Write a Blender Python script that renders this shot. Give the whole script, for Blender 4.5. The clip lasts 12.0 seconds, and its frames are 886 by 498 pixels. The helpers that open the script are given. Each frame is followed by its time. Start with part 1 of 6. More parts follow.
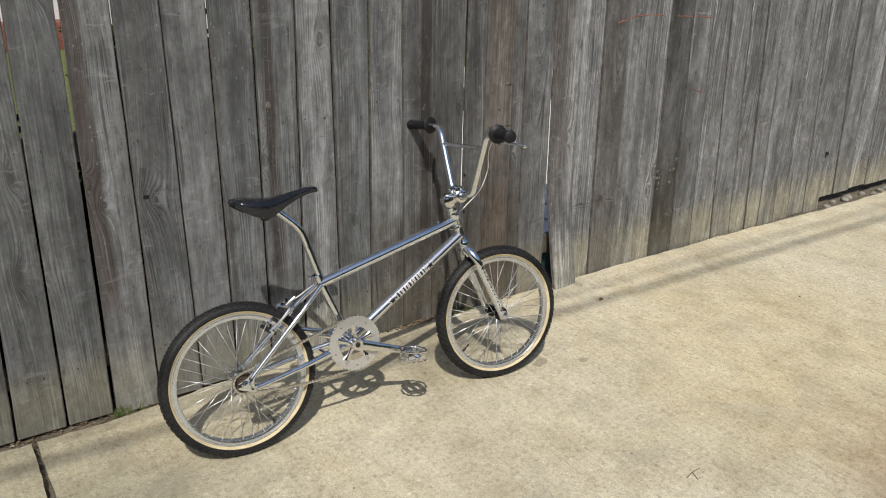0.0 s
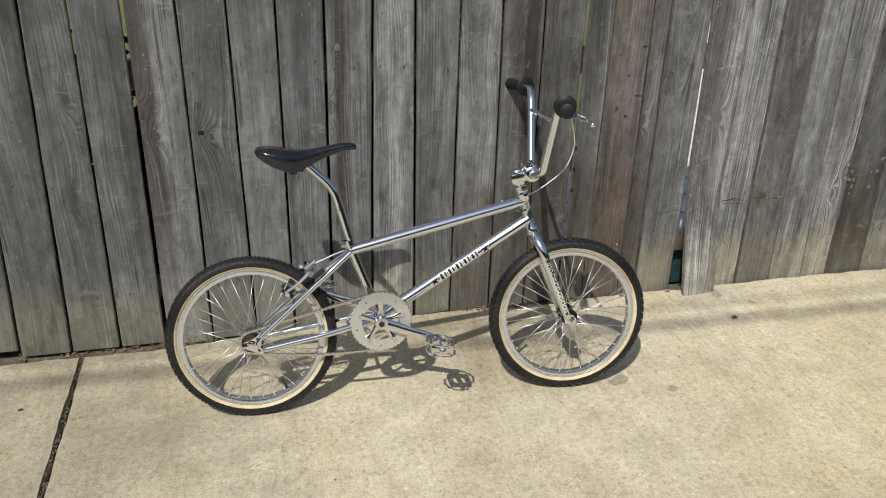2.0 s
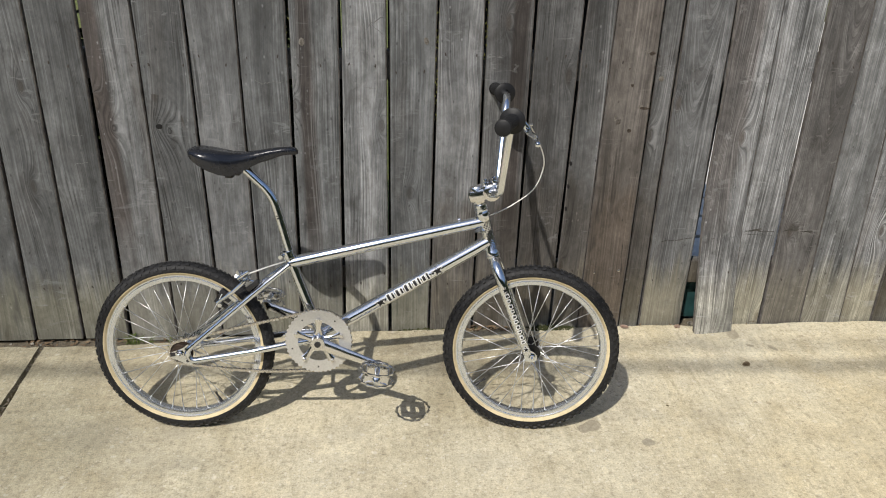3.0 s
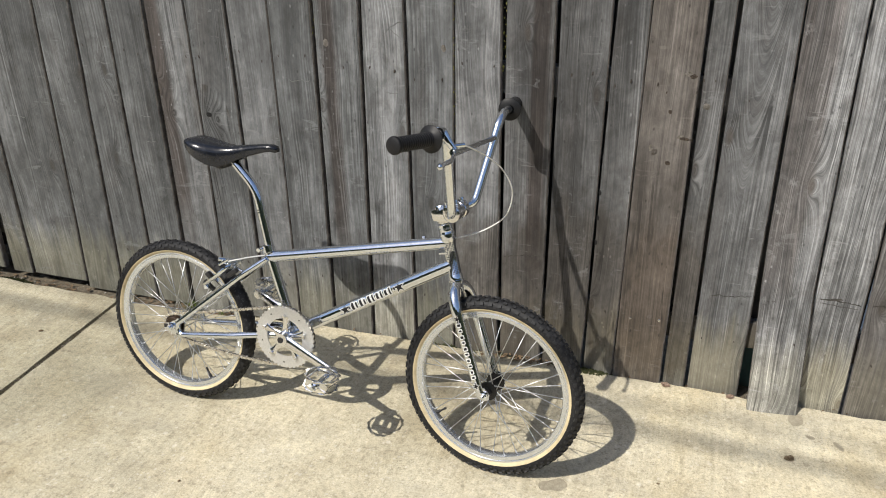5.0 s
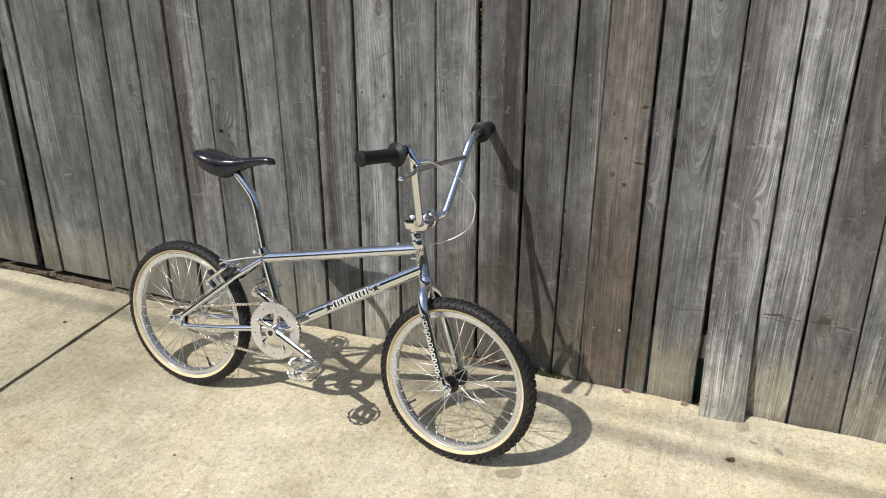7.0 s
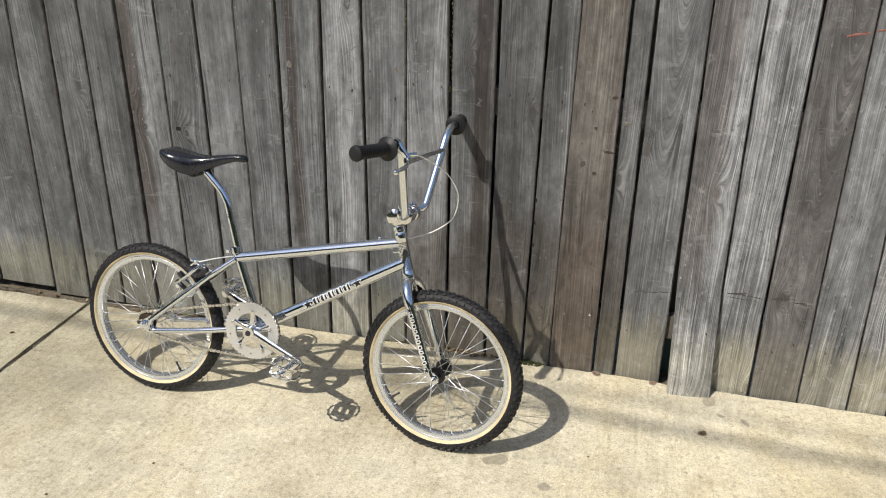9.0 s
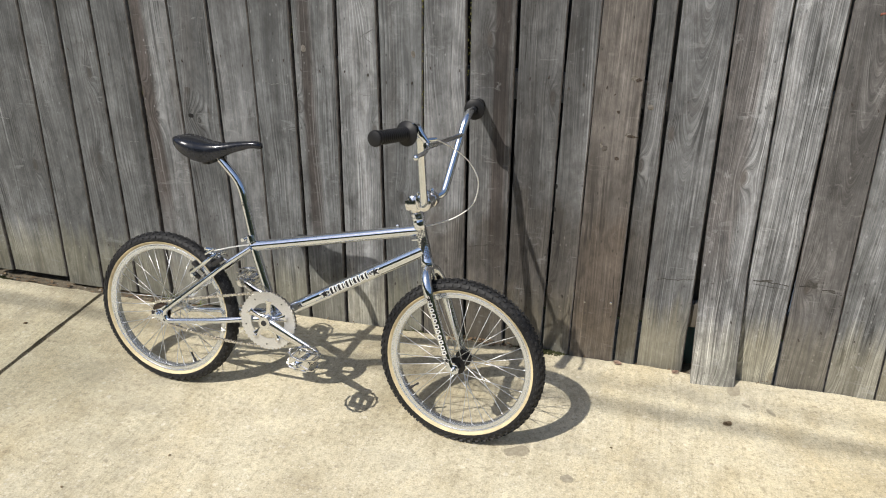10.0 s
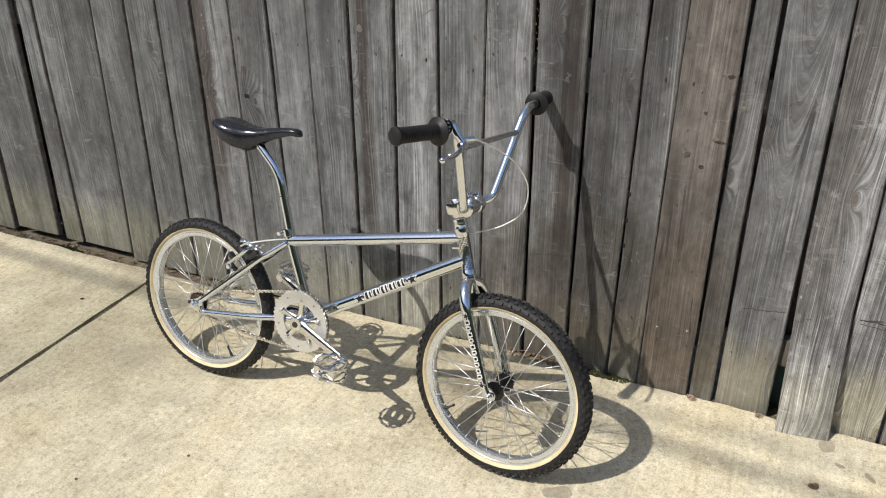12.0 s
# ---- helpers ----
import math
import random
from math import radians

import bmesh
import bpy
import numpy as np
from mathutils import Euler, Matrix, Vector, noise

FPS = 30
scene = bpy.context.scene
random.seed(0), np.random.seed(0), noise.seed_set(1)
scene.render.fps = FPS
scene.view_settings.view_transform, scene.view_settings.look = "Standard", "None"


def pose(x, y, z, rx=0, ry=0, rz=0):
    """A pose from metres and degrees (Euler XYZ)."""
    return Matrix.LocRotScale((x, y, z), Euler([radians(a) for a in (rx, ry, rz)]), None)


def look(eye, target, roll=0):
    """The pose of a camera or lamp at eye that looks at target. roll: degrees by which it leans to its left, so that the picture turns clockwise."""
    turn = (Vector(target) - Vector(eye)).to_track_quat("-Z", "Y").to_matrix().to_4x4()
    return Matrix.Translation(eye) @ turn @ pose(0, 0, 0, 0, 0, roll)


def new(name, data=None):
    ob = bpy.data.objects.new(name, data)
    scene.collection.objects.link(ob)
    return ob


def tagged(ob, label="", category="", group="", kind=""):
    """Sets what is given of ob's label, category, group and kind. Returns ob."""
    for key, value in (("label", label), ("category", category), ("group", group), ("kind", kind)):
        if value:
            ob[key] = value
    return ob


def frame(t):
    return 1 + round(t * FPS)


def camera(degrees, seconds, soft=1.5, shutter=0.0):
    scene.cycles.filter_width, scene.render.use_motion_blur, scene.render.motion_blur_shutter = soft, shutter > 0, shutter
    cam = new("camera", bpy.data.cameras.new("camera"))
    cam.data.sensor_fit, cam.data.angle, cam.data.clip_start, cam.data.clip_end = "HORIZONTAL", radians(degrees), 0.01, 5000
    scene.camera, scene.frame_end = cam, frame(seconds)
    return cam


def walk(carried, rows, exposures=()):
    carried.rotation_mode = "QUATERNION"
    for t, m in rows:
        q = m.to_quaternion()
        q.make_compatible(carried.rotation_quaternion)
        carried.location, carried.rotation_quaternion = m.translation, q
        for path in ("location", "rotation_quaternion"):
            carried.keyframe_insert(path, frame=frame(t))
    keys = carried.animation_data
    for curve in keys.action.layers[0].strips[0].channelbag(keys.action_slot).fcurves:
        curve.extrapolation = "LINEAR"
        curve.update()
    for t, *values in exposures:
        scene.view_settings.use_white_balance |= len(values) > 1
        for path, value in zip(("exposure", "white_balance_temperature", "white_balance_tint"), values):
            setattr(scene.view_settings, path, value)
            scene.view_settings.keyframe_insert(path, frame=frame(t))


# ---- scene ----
cam = camera(57.9, 12.0, soft=1.05)
PATH = [
    (0, (-1.517, -2.616, 1.597), (-0.48, -1.082, 0.843), 1.0),
    (0.3, (-1.465, -2.58, 1.589), (-0.443, -1.035, 0.836), 0.9),
    (0.5, (-1.419, -2.534, 1.581), (-0.407, -0.985, 0.822), 1.9),
    (0.8, (-1.32, -2.431, 1.564), (-0.367, -0.866, 0.763), 3.2),
    (1, (-1.238, -2.398, 1.557), (-0.358, -0.799, 0.739), 2.9),
    (1.2, (-1.148, -2.4, 1.555), (-0.378, -0.763, 0.703), 2.2),
    (1.5, (-1.003, -2.427, 1.554), (-0.372, -0.73, 0.704), 1.3),
    (1.7, (-0.903, -2.482, 1.558), (-0.358, -0.754, 0.711), 3.4),
    (2, (-0.753, -2.548, 1.566), (-0.326, -0.808, 0.676), 1.5),
    (2.2, (-0.657, -2.537, 1.561), (-0.306, -0.787, 0.659), 0.7),
    (2.5, (-0.516, -2.489, 1.551), (-0.256, -0.744, 0.61), 0.1),
    (2.7, (-0.42, -2.443, 1.554), (-0.167, -0.694, 0.617), 1.7),
    (3, (-0.266, -2.384, 1.559), (-0.108, -0.616, 0.637), 1.7),
    (3.2, (-0.157, -2.365, 1.553), (-0.152, -0.587, 0.637), 0.4),
    (4.8, (0.51, -2.186, 1.57), (0.036, -0.481, 0.636), -0.3),
    (5, (0.583, -2.165, 1.561), (0.029, -0.482, 0.633), -0.9),
    (5.2, (0.672, -2.179, 1.567), (0.067, -0.511, 0.643), -0.4),
    (5.5, (0.791, -2.226, 1.585), (0.094, -0.596, 0.659), -0.5),
    (5.7, (0.83, -2.256, 1.593), (0.062, -0.653, 0.676), -1.5),
    (6, (0.843, -2.287, 1.6), (0.033, -0.698, 0.696), -3.0),
    (6.2, (0.843, -2.298, 1.604), (0.051, -0.684, 0.727), -2.7),
    (6.5, (0.843, -2.31, 1.609), (0.113, -0.649, 0.767), -1.9),
    (6.7, (0.849, -2.321, 1.613), (0.156, -0.649, 0.762), -1.2),
    (8.3, (0.646, -2.405, 1.623), (0.17, -0.681, 0.727), 0.9),
    (8.5, (0.638, -2.42, 1.61), (0.191, -0.682, 0.726), 0.8),
    (8.8, (0.64, -2.418, 1.617), (0.204, -0.675, 0.74), 0.9),
    (9, (0.641, -2.416, 1.621), (0.209, -0.672, 0.742), 0.9),
    (9.2, (0.641, -2.414, 1.62), (0.213, -0.667, 0.745), 0.5),
    (9.5, (0.634, -2.41, 1.614), (0.196, -0.675, 0.721), 0.5),
    (9.8, (0.611, -2.401, 1.606), (0.172, -0.669, 0.708), 0.6),
    (10, (0.602, -2.379, 1.596), (0.151, -0.654, 0.691), 0.3),
    (10.2, (0.607, -2.334, 1.582), (0.146, -0.615, 0.669), 0.8),
    (10.5, (0.629, -2.223, 1.564), (0.11, -0.531, 0.633), 0.8),
    (10.7, (0.651, -2.129, 1.559), (0.01, -0.477, 0.631), 0.2),
    (11, (0.683, -2.047, 1.558), (-0.078, -0.447, 0.632), 0.9),
    (11.2, (0.697, -2.045, 1.557), (-0.092, -0.456, 0.634), -1.1),
    (11.5, (0.709, -2.045, 1.555), (-0.056, -0.45, 0.623), -0.6),
    (11.7, (0.714, -2.05, 1.554), (-0.044, -0.452, 0.621), -1.1),
    (12, (0.721, -2.067, 1.553), (-0.009, -0.466, 0.602), -0.5),
]
walk(cam, [(t, look(eye, target, roll)) for t, eye, target, roll in PATH], [(0, -0.22), (1, -0.17), (2.5, -0.13), (5, 0.12), (6.5, 0.14), (8.5, 0.15), (9.5, 0.18), (11, 0.13), (12, 0.17)])

# ---------------------------------------------------------------- light
SUN_TRAVEL = Vector((0.33, 0.51, -0.79)).normalized()
world = bpy.data.worlds.new("sky")
scene.world = world
world.use_nodes = True
wn = world.node_tree
sky = wn.nodes.new("ShaderNodeTexSky")
sky.sky_type = "NISHITA"
sky.sun_disc = False
sky.dust_density = 1.4
sky.sun_elevation = math.asin(-SUN_TRAVEL.z)
sky.sun_rotation = math.atan2(-SUN_TRAVEL.x, -SUN_TRAVEL.y)
wn.links.new(sky.outputs["Color"], wn.nodes["Background"].inputs["Color"])
wn.nodes["Background"].inputs["Strength"].default_value = 0.12
sun = new("sun", bpy.data.lights.new("sun", "SUN"))
sun.data.energy = 4.75
sun.data.angle = radians(0.53)
sun.data.color = (1.0, 0.95, 0.865)
sun.matrix_world = look((-3.3, -5.1, 7.9), (0, 0, 0))


# ---------------------------------------------------------------- materials
def material(name, base=(0.5, 0.5, 0.5), rough=0.5, metal=0.0):
    m = bpy.data.materials.new(name)
    m.use_nodes = True
    b = m.node_tree.nodes["Principled BSDF"]
    b.inputs["Base Color"].default_value = (*base, 1)
    b.inputs["Roughness"].default_value = rough
    b.inputs["Metallic"].default_value = metal
    return m, m.node_tree, b


def node(t, kind, **settings):
    n = t.nodes.new(kind)
    for key, value in settings.items():
        if key == "scale":
            n.inputs["Scale"].default_value = value
        elif key == "detail":
            n.inputs["Detail"].default_value = value
        elif key == "rough":
            n.inputs["Roughness"].default_value = value
        elif key == "distortion":
            n.inputs["Distortion"].default_value = value
    return n


def ramp(t, source, stops):
    r = t.nodes.new("ShaderNodeValToRGB")
    while len(r.color_ramp.elements) < len(stops):
        r.color_ramp.elements.new(0.5)
    for e, (at, col) in zip(r.color_ramp.elements, stops):
        e.position = at
        e.color = (*col, 1) if len(col) == 3 else col
    t.links.new(source, r.inputs["Fac"])
    return r.outputs["Color"]


def mix(t, fac, a, b, blend="MIX"):
    m = t.nodes.new("ShaderNodeMix")
    m.data_type, m.blend_type = "RGBA", blend
    for socket, value in ((m.inputs[0], fac), (m.inputs[6], a), (m.inputs[7], b)):
        if isinstance(value, (int, float)):
            socket.default_value = value
        elif isinstance(value, tuple):
            socket.default_value = (*value, 1)
        else:
            t.links.new(value, socket)
    return m.outputs[2]


def maths(t, op, a, b=0.0):
    m = t.nodes.new("ShaderNodeMath")
    m.operation = op
    for socket, value in ((m.inputs[0], a), (m.inputs[1], b)):
        if isinstance(value, (int, float)):
            socket.default_value = value
        else:
            t.links.new(value, socket)
    return m.outputs[0]


def mapped(t, scale=(1, 1, 1), shift=None, source="Object"):
    c = t.nodes.new("ShaderNodeTexCoord")
    v = c.outputs[source]
    if shift is not None:
        a = t.nodes.new("ShaderNodeVectorMath")
        a.operation = "ADD"
        t.links.new(v, a.inputs[0])
        t.links.new(shift, a.inputs[1])
        v = a.outputs[0]
    m = t.nodes.new("ShaderNodeMapping")
    m.inputs["Scale"].default_value = scale
    t.links.new(v, m.inputs["Vector"])
    return m.outputs["Vector"]


def noise_at(t, vec, scale, detail=4.0, rough=0.55, distortion=0.0):
    n = node(t, "ShaderNodeTexNoise", scale=scale, detail=detail, rough=rough, distortion=distortion)
    t.links.new(vec, n.inputs["Vector"])
    return n.outputs["Fac"]


def bump(t, b, height, strength, distance):
    n = t.nodes.new("ShaderNodeBump")
    n.inputs["Strength"].default_value = strength
    n.inputs["Distance"].default_value = distance
    t.links.new(height, n.inputs["Height"])
    t.links.new(n.outputs["Normal"], b.inputs["Normal"])


def wood_material(name, dark, mid, light, tint, stain=0.55, wild=1.0, band=None, cathedral=0.4, grainy=0.47, arch=None, heart=1.0, knots=(), brown_blot=None):
    """Weathered softwood with its grain along z; every board takes its own offset and tone."""
    dark, mid, light = ((c[0] * 1.03, c[1] * 1.025, c[2] * 1.045) for c in (dark, mid, light))
    m, t, b = material(name, mid, 0.72)
    info = t.nodes.new("ShaderNodeObjectInfo")
    off = t.nodes.new("ShaderNodeCombineXYZ")
    t.links.new(maths(t, "MULTIPLY", info.outputs["Random"], 37.0), off.inputs[0])
    t.links.new(maths(t, "MULTIPLY", info.outputs["Random"], 91.0), off.inputs[2])
    shifted = mapped(t, (1, 1, 1), off.outputs[0])
    sep = t.nodes.new("ShaderNodeSeparateXYZ")
    t.links.new(shifted, sep.inputs[0])
    raw = t.nodes.new("ShaderNodeTexCoord")
    own = t.nodes.new("ShaderNodeSeparateXYZ")
    t.links.new(raw.outputs["Object"], own.inputs[0])
    # sparse knots: the grain swerves round them
    flat = t.nodes.new("ShaderNodeCombineXYZ")
    t.links.new(maths(t, "MULTIPLY", sep.outputs[0], 7.0), flat.inputs[0])
    t.links.new(maths(t, "MULTIPLY", sep.outputs[2], 2.6), flat.inputs[1])
    cells = node(t, "ShaderNodeTexVoronoi", scale=1.0)
    cells.voronoi_dimensions = "2D"
    t.links.new(flat.outputs[0], cells.inputs["Vector"])
    pick = t.nodes.new("ShaderNodeSeparateColor")
    t.links.new(cells.outputs["Color"], pick.inputs[0])
    chosen = maths(t, "GREATER_THAN", pick.outputs[0], 0.74)
    near = maths(t, "POWER", 2.718, maths(t, "MULTIPLY", cells.outputs["Distance"], -10.0))
    swerve = maths(t, "MULTIPLY", maths(t, "MULTIPLY", near, chosen), 0.06)
    # the run of the grain: x, bent by a slow noise
    bend = noise_at(t, mapped(t, (4.0, 4.0, 0.9), off.outputs[0]), 1.6, 2.0, 0.45)
    run = maths(t, "ADD", maths(t, "ADD", sep.outputs[0], maths(t, "MULTIPLY", bend, 0.06 * wild)), swerve)

    for kx, kz in knots:  # single knots of this very board, round which the grain swirls
        v = t.nodes.new("ShaderNodeCombineXYZ")
        t.links.new(maths(t, "SUBTRACT", own.outputs[0], kx), v.inputs[0])
        t.links.new(maths(t, "MULTIPLY", maths(t, "SUBTRACT", own.outputs[2], kz), 0.5), v.inputs[1])
        r = t.nodes.new("ShaderNodeVectorMath")
        r.operation = "LENGTH"
        t.links.new(v.outputs[0], r.inputs[0])
        swirl = maths(t, "POWER", 2.718, maths(t, "MULTIPLY", r.outputs["Value"], -42.0))
        near = maths(t, "ADD", near, maths(t, "MULTIPLY", swirl, 0.35))
        chosen = maths(t, "MAXIMUM", chosen, maths(t, "GREATER_THAN", swirl, 0.12))
        run = maths(t, "ADD", run, maths(t, "MULTIPLY", swirl, 0.042))
    if arch:  # nested arches of a flat-sawn board, opening upwards from a point (x, z)
        dx = maths(t, "SUBTRACT", own.outputs[0], arch[0])
        dz = maths(t, "SUBTRACT", own.outputs[2], maths(t, "ADD", maths(t, "MULTIPLY", bend, 0.12), arch[1] - 0.06))
        rise = maths(t, "SUBTRACT", dz, maths(t, "MULTIPLY", maths(t, "MULTIPLY", dx, dx), arch[2]))
        run = maths(t, "ADD", run, maths(t, "MULTIPLY", maths(t, "MAXIMUM", rise, -0.25), 0.24))

    def grain(scale, length, detail, rough):
        v = t.nodes.new("ShaderNodeCombineXYZ")
        t.links.new(maths(t, "MULTIPLY", run, scale), v.inputs[0])
        t.links.new(maths(t, "MULTIPLY", sep.outputs[2], scale * length), v.inputs[2])
        return noise_at(t, v.outputs[0], 1.0, detail, rough)

    def times(col, fac, source, stops):
        return mix(t, fac, col, mix(t, 1.0, col, ramp(t, source, [(p, (g, g, g)) for p, g in stops]), "MULTIPLY"))

    plank = grain(13, 0.045, 2.5, 0.5)
    lines = grain(185, 0.008, 3, 0.6)
    hair = grain(380, 0.010, 3, 0.72)
    wide = grain(46, 0.02, 3, 0.6)
    patch = noise_at(t, mapped(t, (1, 1, 0.4), off.outputs[0]), 6.5, 6, 0.68)
    blotch = noise_at(t, mapped(t, (1, 1, 0.5), off.outputs[0]), 30, 6, 0.74, 0.4)
    brown = tuple(c * k for c, k in zip(mid, (0.66, 0.58, 0.53)))
    # heartwood to sapwood across the board, then weather blotches
    col = ramp(t, plank, [(0.3, brown), (0.42, dark), (0.52, mid), (0.7, light)])
    col = mix(t, 0.62, col, ramp(t, patch, [(0.3, dark), (0.5, mid), (0.7, light)]))
    if band:
        edge = maths(t, "ADD", own.outputs[0], maths(t, "MULTIPLY", maths(t, "SUBTRACT", noise_at(t, mapped(t, (1, 1, 0.12), off.outputs[0]), 26, 3, 0.6), 0.5), 0.022 * wild))
        inside = maths(t, "MULTIPLY", ramp(t, maths(t, "ADD", edge, 0.5), [(0.5 + band[0] - 0.006, (0, 0, 0)), (0.5 + band[0] + 0.006, (1, 1, 1))]), ramp(t, maths(t, "ADD", edge, 0.5), [(0.5 + band[1] - 0.009, (1, 1, 1)), (0.5 + band[1] + 0.009, (0, 0, 0))]))
        fade = ramp(t, maths(t, "ADD", own.outputs[2], maths(t, "MULTIPLY", maths(t, "SUBTRACT", noise_at(t, mapped(t, (1, 1, 0.4), off.outputs[0]), 12, 3, 0.6), 0.5), 0.3)), [(0.24, (0.15, 0.15, 0.15)), (0.46, (1, 1, 1))])
        inside = maths(t, "MULTIPLY", inside, fade)
        col = mix(t, maths(t, "MULTIPLY", inside, heart), col, mix(t, 1.0, col, (0.38, 0.32, 0.295), "MULTIPLY"))
    # the grain shows in places and is worn smooth in others
    shows = ramp(t, noise_at(t, mapped(t, (1.0, 1.0, 0.22), off.outputs[0]), 8.0, 4, 0.6), [(0.38, (0.28, 0.28, 0.28)), (0.6, (1, 1, 1))])
    weather = noise_at(t, mapped(t, (1.0, 1.0, 0.42), off.outputs[0]), 3.6, 5, 0.62, 0.6)
    col = times(col, 0.9, weather, [(0.32, 0.66), (0.46, 0.98), (0.56, 1.02), (0.70, 1.34)])
    col = times(col, maths(t, "MULTIPLY", shows, 0.62), wide, [(0.34, 0.66), (0.5, 1.0), (0.68, 1.32)])
    rings = maths(t, "FRACT", maths(t, "MULTIPLY", run, 92.0))
    where = ramp(t, noise_at(t, mapped(t, (1, 1, 0.3), off.outputs[0]), 4.2, 3, 0.5), [(0.5, (0.12, 0.12, 0.12)), (0.62, (1, 1, 1))])
    where = maths(t, "MAXIMUM", where, maths(t, "MINIMUM", maths(t, "MULTIPLY", maths(t, "MULTIPLY", near, chosen), 7.0), 1.6))
    col = times(col, maths(t, "MULTIPLY", where, cathedral), rings, [(0.0, 0.42), (0.25, 0.9), (0.62, 1.3), (0.88, 0.95), (1.0, 0.42)])
    col = times(col, 0.85, blotch, [(0.3, 0.58), (0.5, 1.0), (0.72, 1.5)])
    smudge = noise_at(t, mapped(t, (1, 1, 0.6), off.outputs[0]), 14, 5, 0.6, 0.8)
    col = mix(t, maths(t, "MULTIPLY", ramp(t, smudge, [(0.52, (0, 0, 0)), (0.66, (1, 1, 1))]), 0.5), col, mix(t, 1.0, col, (0.6, 0.56, 0.54), "MULTIPLY"))
    col = times(col, maths(t, "MULTIPLY", shows, grainy * 1.15), lines, [(0.34, 0.34), (0.47, 0.94), (0.55, 1.06), (0.67, 1.85)])
    col = times(col, maths(t, "MULTIPLY", maths(t, "ADD", shows, 0.3), grainy * 0.8), hair, [(0.34, 0.35), (0.5, 0.97), (0.67, 1.85)])
    # pin holes and specks of dirt
    specks = node(t, "ShaderNodeTexVoronoi", scale=75.0)
    t.links.new(mapped(t, (1, 1, 0.55), off.outputs[0]), specks.inputs["Vector"])
    sort = t.nodes.new("ShaderNodeSeparateColor")
    t.links.new(specks.outputs["Color"], sort.inputs[0])
    dot = ramp(t, specks.outputs["Distance"], [(0.12, (1, 1, 1)), (0.26, (0, 0, 0))])
    col = mix(t, maths(t, "MULTIPLY", maths(t, "MULTIPLY", dot, maths(t, "GREATER_THAN", sort.outputs[0], 0.9)), 0.65), col, tuple(c * 0.4 for c in dark))
    col = mix(t, maths(t, "MULTIPLY", maths(t, "MULTIPLY", dot, maths(t, "GREATER_THAN", sort.outputs[1], 0.93)), 0.5), col, tuple(c * 1.4 for c in light))
    # silvered ridges and fine drying cracks
    silver = ramp(t, maths(t, "MULTIPLY", lines, maths(t, "ADD", plank, 0.42)), [(0.56, (0, 0, 0)), (0.68, (1, 1, 1))])
    col = mix(t, maths(t, "MULTIPLY", maths(t, "MULTIPLY", silver, shows), grainy * 0.8), col, tuple(c * 1.35 for c in light))
    ridge = maths(t, "ABSOLUTE", maths(t, "SUBTRACT", grain(34, 0.016, 2, 0.5), 0.5))
    crack = maths(t, "MULTIPLY", ramp(t, ridge, [(0.006, (1, 1, 1)), (0.016, (0, 0, 0))]), ramp(t, noise_at(t, mapped(t, (1, 1, 0.25), off.outputs[0]), 9, 3, 0.6), [(0.54, (0, 0, 0)), (0.6, (1, 1, 1))]))
    col = mix(t, maths(t, "MULTIPLY", crack, 0.75), col, tuple(c * 0.35 for c in dark))
    # crisp dark latewood lines, close together in some stretches
    vein = maths(t, "ABSOLUTE", maths(t, "SUBTRACT", grain(95, 0.010, 2, 0.5), 0.5))
    col = times(col, maths(t, "MULTIPLY", shows, grainy * 1.1), vein, [(0.012, 0.5), (0.04, 0.97), (0.12, 1.06)])
    tone = maths(t, "ADD", maths(t, "MULTIPLY", info.outputs["Random"], 0.42), 0.80)
    comb = t.nodes.new("ShaderNodeCombineColor")
    for i in range(3):
        t.links.new(tone, comb.inputs[i])
    col = mix(t, 1.0, col, comb.outputs[0], "MULTIPLY")
    core = ramp(t, cells.outputs["Distance"], [(0.03, (1, 1, 1)), (0.06, (0.55, 0.55, 0.55)), (0.085, (0, 0, 0))])
    col = mix(t, maths(t, "MULTIPLY", maths(t, "MULTIPLY", core, chosen), 0.7), col, tuple(c * k for c, k in zip(dark, (0.75, 0.6, 0.5))))
    # splashed, sandy and faintly green feet of the boards, with a ragged upper edge
    edge = maths(t, "ADD", own.outputs[2], maths(t, "MULTIPLY", wide, -0.26))
    splash = ramp(t, edge, [(0.0, (1, 1, 1)), (0.13, (0, 0, 0))])
    col = mix(t, maths(t, "MULTIPLY", splash, stain), col, mix(t, 0.4, mix(t, 1.0, col, (1.75, 1.65, 1.25), "MULTIPLY"), tint))
    if brown_blot:  # a ragged brown blot about one height
        away = maths(t, "ABSOLUTE", maths(t, "SUBTRACT", own.outputs[2], brown_blot[0]))
        blot = maths(t, "ADD", maths(t, "MULTIPLY", away, 1.0 / brown_blot[1]), maths(t, "MULTIPLY", maths(t, "SUBTRACT", noise_at(t, mapped(t, (1, 1, 0.5), off.outputs[0]), 9, 5, 0.65), 0.5), 2.2))
        col = mix(t, maths(t, "MULTIPLY", ramp(t, blot, [(0.55, (1, 1, 1)), (1.0, (0, 0, 0))]), 0.85), col, mix(t, 1.0, col, (0.6, 0.53, 0.46), "MULTIPLY"))
    # pale knocks, short scratches across, dark runs
    scuff = ramp(t, noise_at(t, mapped(t, (1, 1, 0.7), off.outputs[0]), 17, 7, 0.8), [(0.6, (0, 0, 0)), (0.7, (1, 1, 1))])
    col = mix(t, maths(t, "MULTIPLY", scuff, 0.34), col, tuple(c * 1.35 for c in light))
